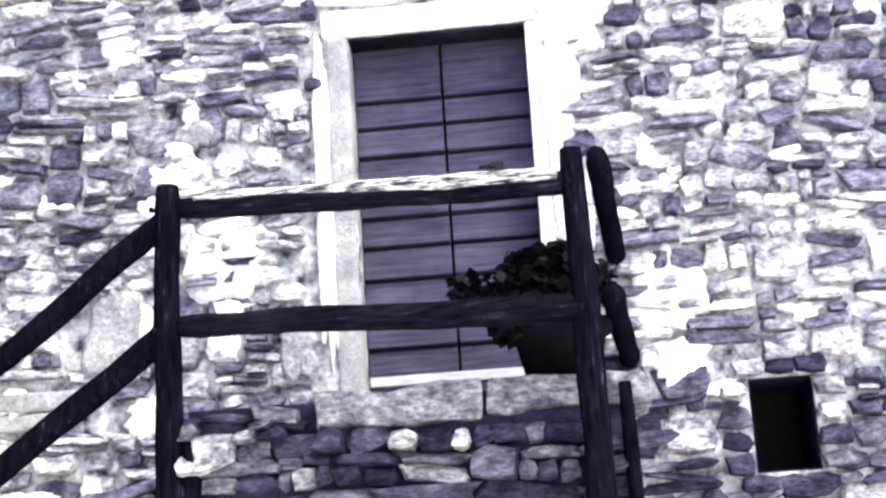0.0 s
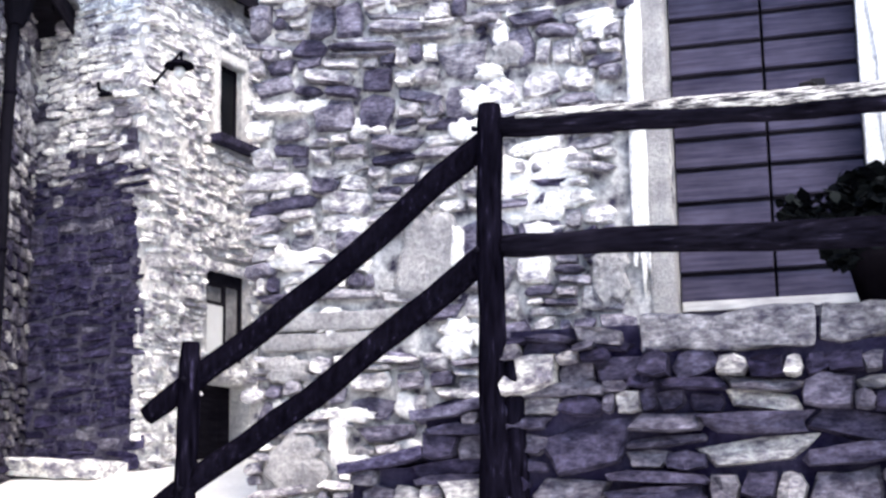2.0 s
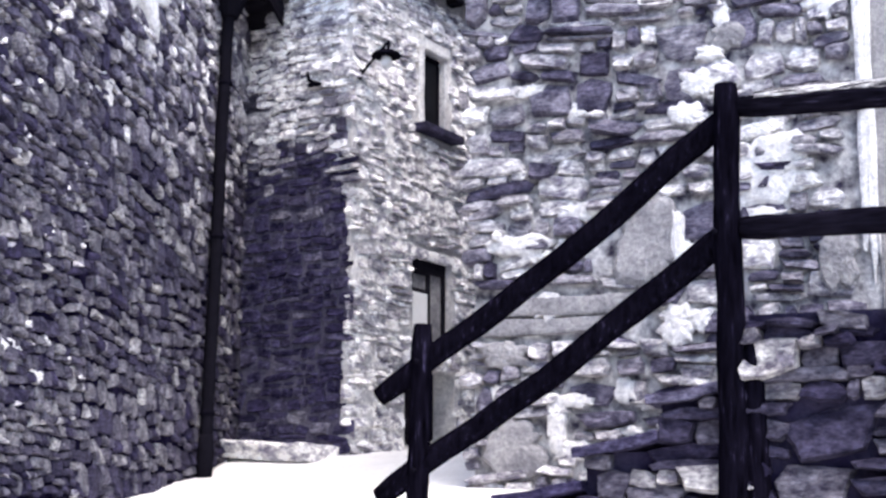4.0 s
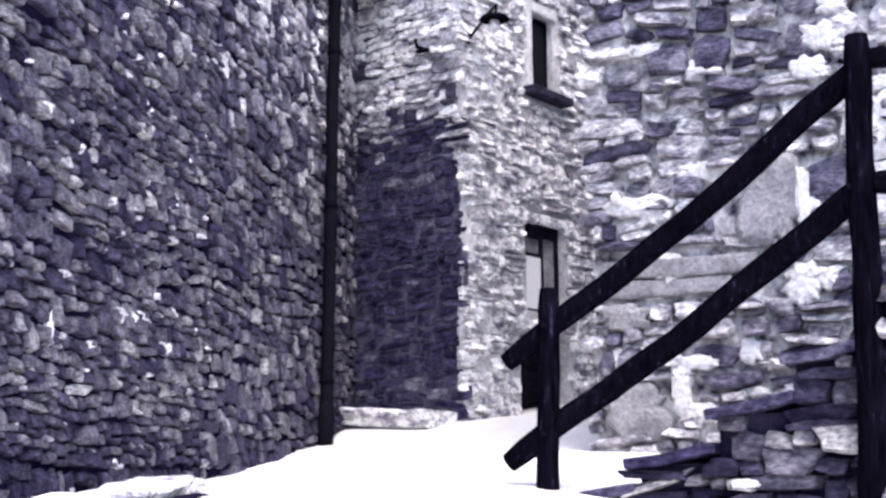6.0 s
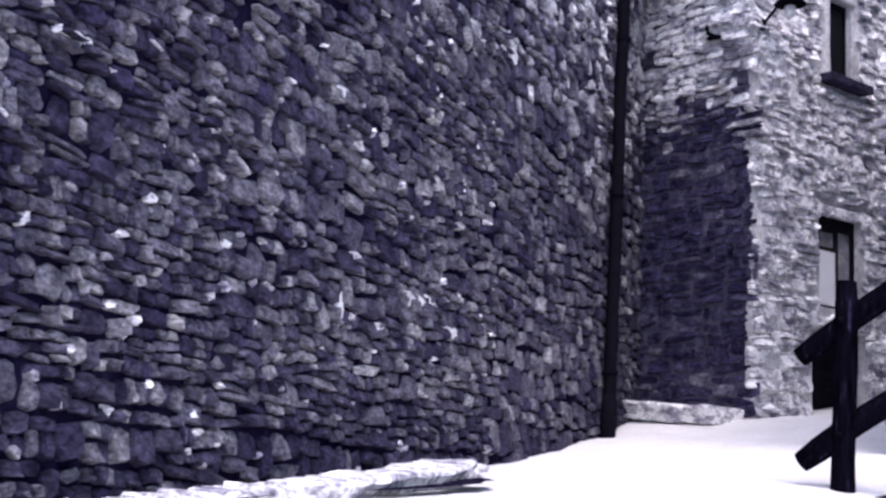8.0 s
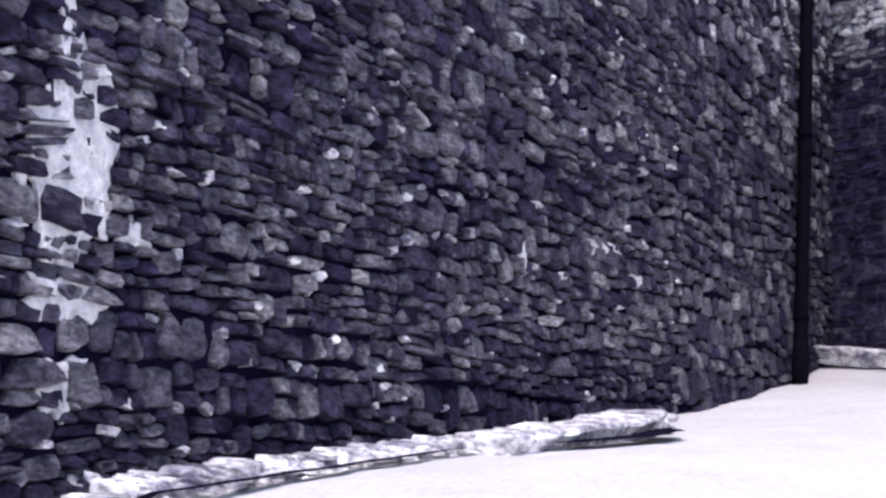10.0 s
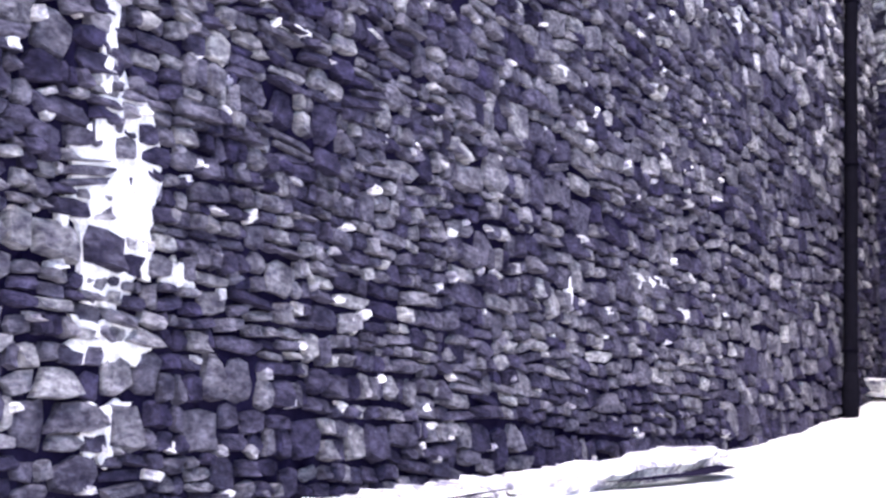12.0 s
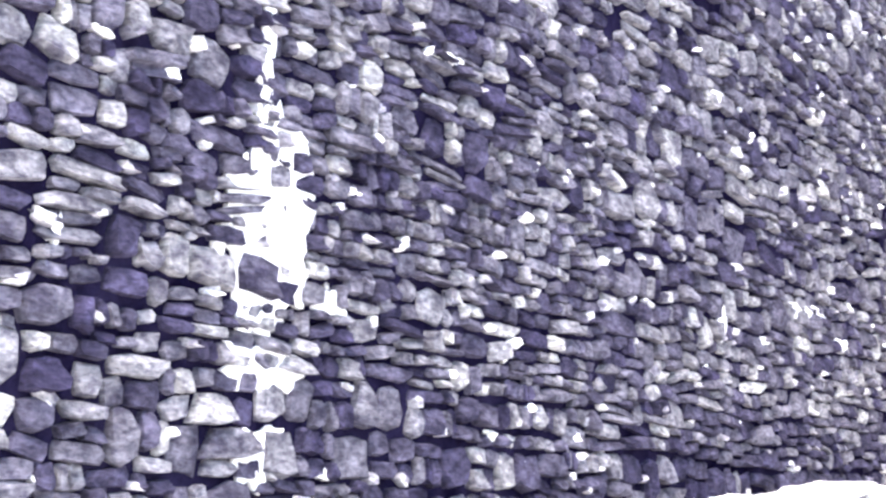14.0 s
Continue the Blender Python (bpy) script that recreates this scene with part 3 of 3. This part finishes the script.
# ---- plaster on the lane wall ----
PATCHES_C = [
    (-7.23, 0.98, 0.28, 0.46), (-7.17, 0.9, 0.2, 0.26), (-7.28, 1.28, 0.06, 0.45), (-7.22, 0.62, 0.24, 0.1), (-7.23, 0.42, 0.16, 0.14), (-7.27, 0.78, 0.1, 0.2),
    (-6.53, 1.53, 0.15, 0.035), (-4.64, 1.0, 0.07, 0.11), (-3.68, 1.14, 0.42, 0.08), (-4.69, 1.86, 0.22, 0.05), (-2.03, 3.75, 1.2, 0.85), (-2.48, 2.71, 0.25, 0.16),
    (-7.86, 0.84, 0.03, 0.06), (-7.4, 0.88, 0.03, 0.06), (-3.3, 1.05, 0.2, 0.07), (-5.6, 1.1, 0.06, 0.04), (-6.2, 0.75, 0.05, 0.05), (-7.0, 0.8, 0.12, 0.06),
]
for i, (u, z, w, h) in enumerate(PATCHES_C):
    part("plaster_patch", blot(u, z, w, h, 0.05 if w > 1 else 0.0155, i + 40, 0.45), WHITEWASH, wall_c)

# ---- drainpipe and eaves ----
def drainpipe():
    p = empty("drainpipe", C @ Matrix.Translation((0.16, -0.08, 0)))
    part("pipe", tube([(-0.38, 0, 0.62), (-0.27, 0, 2.2), (-0.13, 0, 4.2)], 0.045, 14), PIPE, p, "", True)
    for z in (1.1, 2.35, 3.5):
        part("bracket", tube([(0.07 * z - 0.425, 0, z - 0.02), (0.07 * z - 0.425, 0, z + 0.02)], 0.056, 14), IRON, p)
    part("shoe", tube([(-0.36, 0, 0.95), (-0.38, 0, 0.62)], 0.058, 14), PIPE, p, "thicker cast foot of the pipe", True)
    part("hopper", log([(-0.15, -0.02, 4.0), (-0.14, -0.02, 4.12), (-0.13, -0.02, 4.26)], 0.07, 0.15, 12, 3, 0.02), PIPE, p)
    return tagged(p, "dark painted drainpipe down the lane wall", "drainpipe")


drainpipe()


def roof_edge(name, m, u0, u1, z, out, label, rafters=True):
    """Projecting roof edge with rafters, boarding, a gutter board and slates."""
    r = empty(name, m)
    part("boarding", box(u0, u1, -out, 1.6, z + 0.1, z + 0.14), ROOF_WOOD, r)
    n = int((u1 - u0) / 0.55)
    for i in range(n + 1):
        u = u0 + 0.06 + (u1 - u0 - 0.12) * i / max(1, n)
        part("rafter", box(u - 0.05, u + 0.05, -out + 0.03, 0.6, z - 0.02, z + 0.098, bevel=0.008), ROOF_WOOD, r)
    part("fascia", box(u0, u1, -out - 0.03, -out - 0.002, z - 0.03, z + 0.15, bevel=0.006), ROOF_WOOD, r)
    for i in range(n * 2 + 2):
        w = (u1 - u0) / (n * 2 + 2)
        part("slate", rough_box(u0 + w * i, u0 + w * (i + 0.97), -out - 0.07, 0.5, z + 0.155, z + 0.19, 0.3, 0.006, i), SLATE, r)
    return tagged(r, label, "roof edge", kind="structure")


roof_edge("roof_edge", B, 0.55, 4.5, 4.74, 0.14, "dark timber eaves of the farther house")
roof_edge("roof_edge", C, -0.3, 1.7, 4.28, 0.3, "dark timber eaves above the lane wall")

# ---- farther house: windows, lamp ----
def small_window():
    w = empty("window_1", B)
    u0, u1, z0, z1 = WIN
    part("painted_reveal", rough_box(u0 - 0.09, u0, -0.03, 0.2, z0, z1 + 0.12, 0.12, 0.006, 1), WHITEWASH, w, "white painted band beside the window")
    part("painted_reveal", rough_box(u0 - 0.05, u1 + 0.05, -0.03, 0.2, z1, z1 + 0.1, 0.12, 0.006, 2), WHITEWASH, w, "white painted band over the window")
    part("sill", rough_box(u0 - 0.12, u1 + 0.14, -0.12, 0.25, z0 - 0.07, z0, 0.1, 0.006, 3), STONE_L, w, "stone slab sill")
    part("frame", slab(u0, u1, z0, z1, 0.03, [(u0 + 0.03, u1 - 0.03, z0 + 0.04, z1 - 0.04)]), ROOF_WOOD, w).location.y = 0.05
    part("pane", box(u0 + 0.02, u1 - 0.02, 0.06, 0.067, z0 + 0.03, z1 - 0.03), GLASS, w)
    return tagged(w, "narrow dark window with white painted band", "window", kind="structure")


def low_window():
    w = empty("window_2", B)
    u0, u1, z0, z1 = LOW
    mid = u0 + 0.27
    part("frame", slab(u0, u1, z0, z1, 0.06, [(u0 + 0.02, mid - 0.02, z0 + 0.02, z1 - 0.27), (u0 + 0.03, mid - 0.02, z1 - 0.24, z1 - 0.12), (mid + 0.02, u1 - 0.04, z0 + 0.03, z1 - 0.1)]), ROOF_WOOD, w, "dark wooden window frame").location.y = 0.012
    part("pane", box(u0 + 0.03, mid - 0.01, 0.014, 0.022, z0 + 0.01, z1 - 0.26), WHITE_PAINT, w, "white panel in the lower opening")
    part("pane", box(u0 + 0.03, mid - 0.01, 0.036, 0.042, z1 - 0.25, z1 - 0.05), GREY_PLASTER, w)
    part("pane", box(mid + 0.01, u1 - 0.03, 0.036, 0.042, z0 + 0.02, z1 - 0.05), GREY_PLASTER, w)
    part("lintel", rough_box(u0 - 0.08, u1 + 0.1, -0.035, 0.2, z1, z1 + 0.08, 0.1, 0.006, 5), STONE_B, w)
    return tagged(w, "small low window with white panel and dark frame", "window", kind="structure")


# Dark planks fill a dark area low on the far house wall.
def dark_bay():
    d = empty("dark_bay_1", B)
    u0, u1, z0, z1 = DARK_BAY
    n = 5
    for i in range(n):
        a = u0 + (u1 - u0) * i / n
        part("plank", box(a + 0.003, a + (u1 - u0) / n - 0.003, 0.2 + 0.004 * (i % 2), 0.24, z0, z1, bevel=0.005), ROOF_WOOD, d)
    return tagged(d, "low bay closed with dark planks", "door", kind="structure")


def lane_window():
    w = empty("window_3", C)
    u0, u1, z0, z1 = C_WIN
    part("frame", slab(u0, u1, z0, z1, 0.05, [(u0 + 0.05, u0 + 0.2, z0 + 0.06, z1 - 0.05), (u0 + 0.25, u1 - 0.05, z0 + 0.06, z1 - 0.05)]), DOOR_WOOD, w, "grey weathered window frame").location.y = 0.07
    part("pane", box(u0 + 0.03, u0 + 0.22, 0.09, 0.096, z0 + 0.04, z1 - 0.03), GLASS, w)
    part("pane", box(u0 + 0.23, u1 - 0.03, 0.09, 0.096, z0 + 0.04, z1 - 0.03), GLASS, w)
    part("sill_stone", rough_box(u0 - 0.06, u1 + 0.1, -0.04, 0.1, z0 - 0.05, z0, 0.1, 0.01, 3), STONE_C, w)
    return tagged(w, "dark small window high in the lane wall", "window", kind="structure")


lane_window()
small_window()
low_window()
dark_bay()


def wall_lamp():
    l = empty("wall_lamp", B @ Matrix.Translation((0.93, 0, 3.76)))
    part("plate", box(-0.02, 0.02, -0.045, 0.0, -0.04, 0.04, bevel=0.008), IRON, l)
    part("arm", tube([(0, -0.03, 0), (0.03, -0.13, 0.12), (0.06, -0.25, 0.25)], 0.012, 8), IRON, l, "", True)
    part("hood", log([(0.07, -0.22, 0.12), (0.07, -0.22, 0.14), (0.07, -0.22, 0.165)], 0.13, 0.09, 18, 2, 0.0), IRON, l, "flat dark metal lamp hood", True)
    part("hanger", tube([(0.06, -0.25, 0.25), (0.065, -0.24, 0.2), (0.07, -0.22, 0.16)], 0.01, 8), IRON, l, "", True)
    bm = bmesh.new()
    bmesh.ops.create_uvsphere(bm, u_segments=14, v_segments=9, radius=0.045, matrix=Matrix.Translation((0.07, -0.22, 0.085)) @ Matrix.Diagonal((1, 1, 1.25, 1)))
    part("bulb", bm, WHITE_PAINT, l, "white glass bulb, unlit", True)
    return tagged(l, "dark iron street lamp on a wall bracket", "wall lamp")


wall_lamp()


def wall_hook():
    at = D.inverted() @ Vector((-4.46, 8.9, 3.73))
    h = empty("wall_hook", D @ Matrix.Translation((at.x, 0, at.z)))
    part("pin", tube([(0, 0.03, 0), (0, -0.1, 0.0), (0, -0.12, 0.06)], 0.016, 8), IRON, h, "", True)
    part("eye", box(-0.02, 0.09, -0.09, -0.05, -0.05, -0.02, bevel=0.008), IRON, h)
    return tagged(h, "small dark iron hook in the shaded wall", "hook")


wall_hook()

# ---- flower pot ----
def flower_pot():
    p = empty("flower_pot", Matrix.Translation((1.08, 5.46, LANDING)))
    sides = 24
    bm = bmesh.new()
    rings = []
    for r, z in ((0.0, 0.0), (0.15, 0.0), (0.2, 0.21), (0.225, 0.215), (0.23, 0.275), (0.205, 0.28), (0.195, 0.24), (0.0, 0.235)):
        rings.append([bm.verts.new((r * math.cos(math.tau * k / sides), r * math.sin(math.tau * k / sides), z)) for k in range(sides)])
    for a, c in zip(rings, rings[1:]):
        for k in range(sides):
            bm.faces.new((a[k], a[(k + 1) % sides], c[(k + 1) % sides], c[k]))
    bmesh.ops.remove_doubles(bm, verts=bm.verts, dist=0.0005)
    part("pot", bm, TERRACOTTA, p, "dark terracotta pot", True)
    rnd = random.Random(11)
    bm = bmesh.new()
    centres = [(0, 0, 0.4, 0.2), (-0.12, -0.04, 0.4, 0.15), (0.15, 0.0, 0.42, 0.16), (0.02, -0.1, 0.36, 0.16), (-0.34, -0.04, 0.43, 0.08), (-0.07, 0, 0.5, 0.13), (-0.22, -0.06, 0.36, 0.08), (0.1, -0.03, 0.52, 0.11), (-0.16, -0.12, 0.24, 0.08)]
    for cx, cy, cz, cr in centres:
        for _ in range(int(1500 * cr)):
            v = Vector((rnd.gauss(0, 1), rnd.gauss(0, 1), rnd.gauss(0, 0.8))).normalized() * cr * rnd.uniform(0.4, 1.05)
            c = Vector((cx, cy, cz)) + v
            m = Matrix.Translation(c) @ Euler((rnd.uniform(-1, 1), rnd.uniform(-1, 1), rnd.uniform(0, 6.3))).to_matrix().to_4x4()
            s = rnd.uniform(0.025, 0.05)
            pts = [bm.verts.new(m @ Vector(q)) for q in ((0, -s, 0), (s * 0.6, -s * 0.2, s * 0.15), (s * 0.5, s * 0.5, s * 0.1), (0, s, -s * 0.1), (-s * 0.5, s * 0.5, s * 0.1), (-s * 0.6, -s * 0.2, s * 0.15))]
            bm.faces.new(pts)
    bmesh.ops.translate(bm, vec=(-0.05, -0.02, 0), verts=bm.verts)
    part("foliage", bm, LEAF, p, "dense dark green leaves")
    for a, c in (((-0.05, 0, 0.22), (-0.33, -0.04, 0.4)), ((0, 0, 0.22), (0, 0, 0.45)), ((0.04, 0, 0.22), (0.13, 0, 0.42))):
        part("stem", tube([a, ((a[0] + c[0]) / 2, 0, (a[2] + c[2]) / 2 + 0.04), c], 0.008, 6), LEAF, p)
    return tagged(p, "dark flower pot with bushy plant on the landing", "flower pot")


flower_pot()

# ---- foot of the lane wall ----
def slab_by_wall(name, m, size, mat, label, seed):
    x, y, z = size
    bm = rough_box(-x / 2, x / 2, -y / 2, y / 2, 0, z, 0.08, 0.02, seed)
    for v in bm.verts:
        v.co.y -= 0.05 * math.cos(v.co.x / x * math.pi)
        if v.co.z < z * 0.3:
            v.co.y += 0.05
    ob = obj(name, bm, mat)
    ob.matrix_world = m
    return tagged(ob, label, "stone slab")


slab_by_wall("stone_slab", C @ pose(-4.8, -0.3, lie(3.45) - 0.01, 0, -4, 0), (1.5, 0.26, 0.1), PALE_SLAB, "long flat pale stone slab at the wall foot", 3)
slab_by_wall("stone_step", D @ pose(1.35, -0.22, 0.84, 0, 4, 0), (1.6, 0.4, 0.13), PALE_SLAB, "pale stone step below the shaded wall", 5)

# ---- stones of the walls ----
def foot_of(m):
    return lambda u: lie((m @ Vector((u, 0, 0))).y, (m @ Vector((u, 0, 0))).x) - 0.05


skip_a = [(DOOR[0] - 0.15, DOOR[1] + 0.12, LANDING, DOOR[3] + 0.19), (HOLE[0] - 0.05, HOLE[1] + 0.05, HOLE[2] - 0.05, HOLE[3] + 0.05), (-2.38, -1.43, 1.4, 1.65)]
skip_a += [(u - w * 0.3, u + w * 0.3, z - h * 0.3, z + h * 0.3) for tone, u, z, w, h in PATCHES_A if tone == "grey" and w * h > 0.08]
skip_a += [(1.0, 1.4, 3.45, 3.8), (1.12, 1.18, 2.2, 3.5)]
places = rubble(-2.42, 3.6, foot_of(A), 4.6, 0.18, (0.18, 0.5), 1, skip_a, 0.24, 0.3)
ring = random.Random(3)
for z in (0.97, 1.09, 1.22, 1.36):
    for u in (HOLE[0] - 0.085, HOLE[1] + 0.08):
        places.append((u, z, ring.uniform(0.13, 0.17), ring.uniform(0.09, 0.12), ring.uniform(-5, 5), ring.random()))
for u in (2.06, 2.22, 2.38):
    places.append((u, HOLE[3] + 0.055, 0.16, 0.085, ring.uniform(-6, 6), ring.random()))
    places.append((u, HOLE[2] - 0.06, 0.17, 0.09, ring.uniform(-6, 6), ring.random()))
low = [s for s in places if s[0] > 1.3 and s[1] < 1.1 + 0.5 * ((s[5] * 41) % 1)]
places = [s for s in places if s not in set(low)]
lay(wall_a, low, STONE_L, 0.055, lambda s: s[0])
lay(wall_a, places, STONE_A, 0.055, lambda s: abs(s[0] - 0.6) + abs(s[1] - 2.2), grow=1.0)

skip_b = [(WIN[0] - 0.1, WIN[1] + 0.06, WIN[2] - 0.1, WIN[3] + 0.1), (LOW[0] - 0.02, LOW[1] + 0.02, LOW[2] - 0.02, LOW[3] + 0.1), (DARK_BAY[0], DARK_BAY[1], DARK_BAY[2], DARK_BAY[3])]
places = rubble(B_CORNER + 0.02, 3.2, foot_of(B), 4.7, 0.12, (0.1, 0.3), 2, skip_b)
for i, (u, z, w, h) in enumerate(((1.06, 2.0, 0.3, 1.3), (1.03, 2.9, 0.26, 0.9), (1.06, 1.3, 0.26, 0.5), (1.1, 3.45, 0.34, 0.5), (1.15, 2.55, 0.3, 0.3), (1.3, 3.3, 0.22, 0.3), (1.5, 4.4, 0.9, 0.35), (1.2, 4.1, 0.5, 0.3))):
    part("limewash_patch", blot(u, z, w, h, 0.022, i + 90, 0.5), WHITEWASH, wall_b)
lay(wall_b, places, STONE_B, 0.036, lambda s: abs(s[0] - 1.5) + abs(s[1] - 2.5))

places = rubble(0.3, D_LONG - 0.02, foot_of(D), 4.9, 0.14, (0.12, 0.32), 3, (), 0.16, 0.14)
# Lowest stones are dark, then a mid-grey mix, then pale on top.
darkest = [s for s in places if s[1] < 2.75 + 0.6 * s[5]]
half = [s for s in places if s not in darkest and s[1] < 3.05 + 0.8 * ((s[5] * 37) % 1)]
dry = [s for s in places if s not in darkest and s not in half]
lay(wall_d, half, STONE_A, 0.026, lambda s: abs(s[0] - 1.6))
lay(wall_d, darkest, STONE_D, 0.02, lambda s: abs(s[0] - 1.6) + abs(s[1] - 2), grow=0.98)
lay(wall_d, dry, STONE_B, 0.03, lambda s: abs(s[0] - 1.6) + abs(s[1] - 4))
part("damp_rendering", blot(D_LONG / 2 + 0.35, 1.9, D_LONG - 0.75, 3.1, 0.006, 77, 0.08, 40), DARK_LIME, wall_d, "dark rendering between the stones")

places = rubble(-9.2, -5.6, foot_of(C), 4.5, 0.088, (0.065, 0.21), 4, (), 0.24, 0.08, (1, 2, 2, 3))
places += rubble(-5.6, -2.6, foot_of(C), 4.5, 0.11, (0.085, 0.27), 14, (), 0.22, 0.1, (1, 2, 2, 3))
places += rubble(-2.6, C_END, foot_of(C), 4.5, 0.145, (0.11, 0.33), 24, (), 0.24, 0.1, (1, 2, 2, 3))
places = [s for s in places if s[1] < 2.4 + 0.28 * (s[0] + 8)]
places = [s for s in places if not (C_WIN[0] - 0.06 < s[0] < C_WIN[1] + 0.1 and C_WIN[2] - 0.07 < s[1] < C_WIN[3] + 0.05)]
chips = random.Random(8)
bits = []
for _ in range(520):
    u = -9.2 + 6.5 * chips.random()
    z = foot_of(C)(u) + chips.random() * (2.4 + 0.28 * (u + 8) - foot_of(C)(u))
    bits.append((u, z, chips.uniform(0.016, 0.05), chips.uniform(0.014, 0.032), chips.uniform(-40, 40), chips.random()))
    if C_WIN[0] - 0.1 < u < C_WIN[1] + 0.1 and C_WIN[2] - 0.1 < z < C_WIN[3]:
        bits.pop()
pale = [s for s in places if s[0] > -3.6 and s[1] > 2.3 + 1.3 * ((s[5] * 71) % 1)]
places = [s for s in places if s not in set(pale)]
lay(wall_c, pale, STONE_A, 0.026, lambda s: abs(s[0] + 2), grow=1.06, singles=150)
# Stones near the wall foot take a darker material, with a ragged upper edge.
darker = [s for s in places if s[1] < foot_of(C)(s[0]) + 0.2 + 0.22 * ((s[5] * 53) % 1)]
places = [s for s in places if s not in set(darker)]
lay(wall_c, darker, DARK_FOOT, 0.024, lambda s: abs(s[0] + 6.9), grow=1.0)
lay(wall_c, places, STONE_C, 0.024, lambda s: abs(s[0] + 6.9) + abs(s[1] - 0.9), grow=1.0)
lay(wall_c, bits, CHIP, 0.028, lambda s: abs(s[0] + 6.9) + abs(s[1] - 0.9), "chip", 200)

landing_face = lambda u: lie(FRONT, u) - 0.1
places = rubble(-0.52, 1.36, landing_face, LANDING, 0.17, (0.2, 0.48), 6, [(0.03, 1.5, LANDING - 0.14, 2)], 0.24, 0.14)
front = tagged(obj("wall_landing", box(-0.49, 1.35, 0, 0.02, -0.6, LANDING - 0.13), EARTH_L), "rough stone front of the stair landing", "wall", kind="structure")
front.matrix_world = plan_frame(0, FRONT, 1, 0)
lay(front, places, STONE_L, 0.085, lambda s: s[0])
low_stair = lambda u: lie(FRONT, u) - 0.1
places = [s for s in rubble(-1.9, -0.5, low_stair, LANDING, 0.16, (0.16, 0.42), 7, (), 0.3, 0.2) if s[1] + s[3] * 0.4 < stair_top(s[0])]
sfront = tagged(obj("wall_stair", box(-1.88, -0.5, 0.0, 0.025, -0.5, 0.32), EARTH_L), "rough stone front of the stair", "wall", kind="structure")
sfront.matrix_world = plan_frame(0, FRONT + 0.03, 1, 0)
lay(sfront, places, STONE_L, 0.06, lambda s: s[0])
for i, (u, z, w, h) in enumerate(((-0.66, 0.52, 0.22, 0.05), (-1.1, 0.38, 0.16, 0.05))):
    part("mortar_smear", blot(u, z, w, h, 0.05, 300 + i, 0.2, 18), WHITEWASH, sfront)

rnd = random.Random(21)
places = []
for i in range(900):
    u = rnd.uniform(-8.2, -3.4)
    places.append((u, rnd.uniform(-0.01, 0.05) + lie((C @ Vector((u, -0.1, 0))).y), rnd.uniform(0.02, 0.07), rnd.uniform(0.015, 0.04), rnd.uniform(-25, 25), rnd.random()))
strip = tagged(obj("kerb_strip", box(-8.4, -3.2, -0.02, 0.02, -0.3, 0.0), PALE_SLAB), "low rubble kerb along the lane wall", "kerb", kind="structure")
strip.matrix_world = C @ Matrix.Translation((0, -0.16, 0))
lay(strip, places, STONE_B, 0.07, lambda s: s[0], "pebble", 200)


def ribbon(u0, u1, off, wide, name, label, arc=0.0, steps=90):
    """A flat dark strip on the ground that paints shade along the wall."""
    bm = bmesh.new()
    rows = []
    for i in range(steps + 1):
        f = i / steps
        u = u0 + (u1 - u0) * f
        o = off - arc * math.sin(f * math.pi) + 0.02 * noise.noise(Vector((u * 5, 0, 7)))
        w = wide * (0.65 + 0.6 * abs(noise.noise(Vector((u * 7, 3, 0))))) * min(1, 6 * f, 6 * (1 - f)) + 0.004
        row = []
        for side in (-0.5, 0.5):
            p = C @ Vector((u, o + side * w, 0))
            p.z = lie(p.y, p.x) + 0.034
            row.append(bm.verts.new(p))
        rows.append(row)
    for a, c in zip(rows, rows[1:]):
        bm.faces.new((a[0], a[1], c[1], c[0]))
    return tagged(obj(name, bm, SHADE_BLACK), label, "drain line", kind="structure")


# Flat dark strips paint the shade of the kerb and of the slab.
ribbon(-8.3, -5.6, -0.3, 0.06, "drain_line", "dark strip for the shade along the lane wall kerb")
ribbon(-5.35, -4.1, -0.44, 0.17, "drain_line", "dark crescent painted for the shade under the stone slab", 0.11)
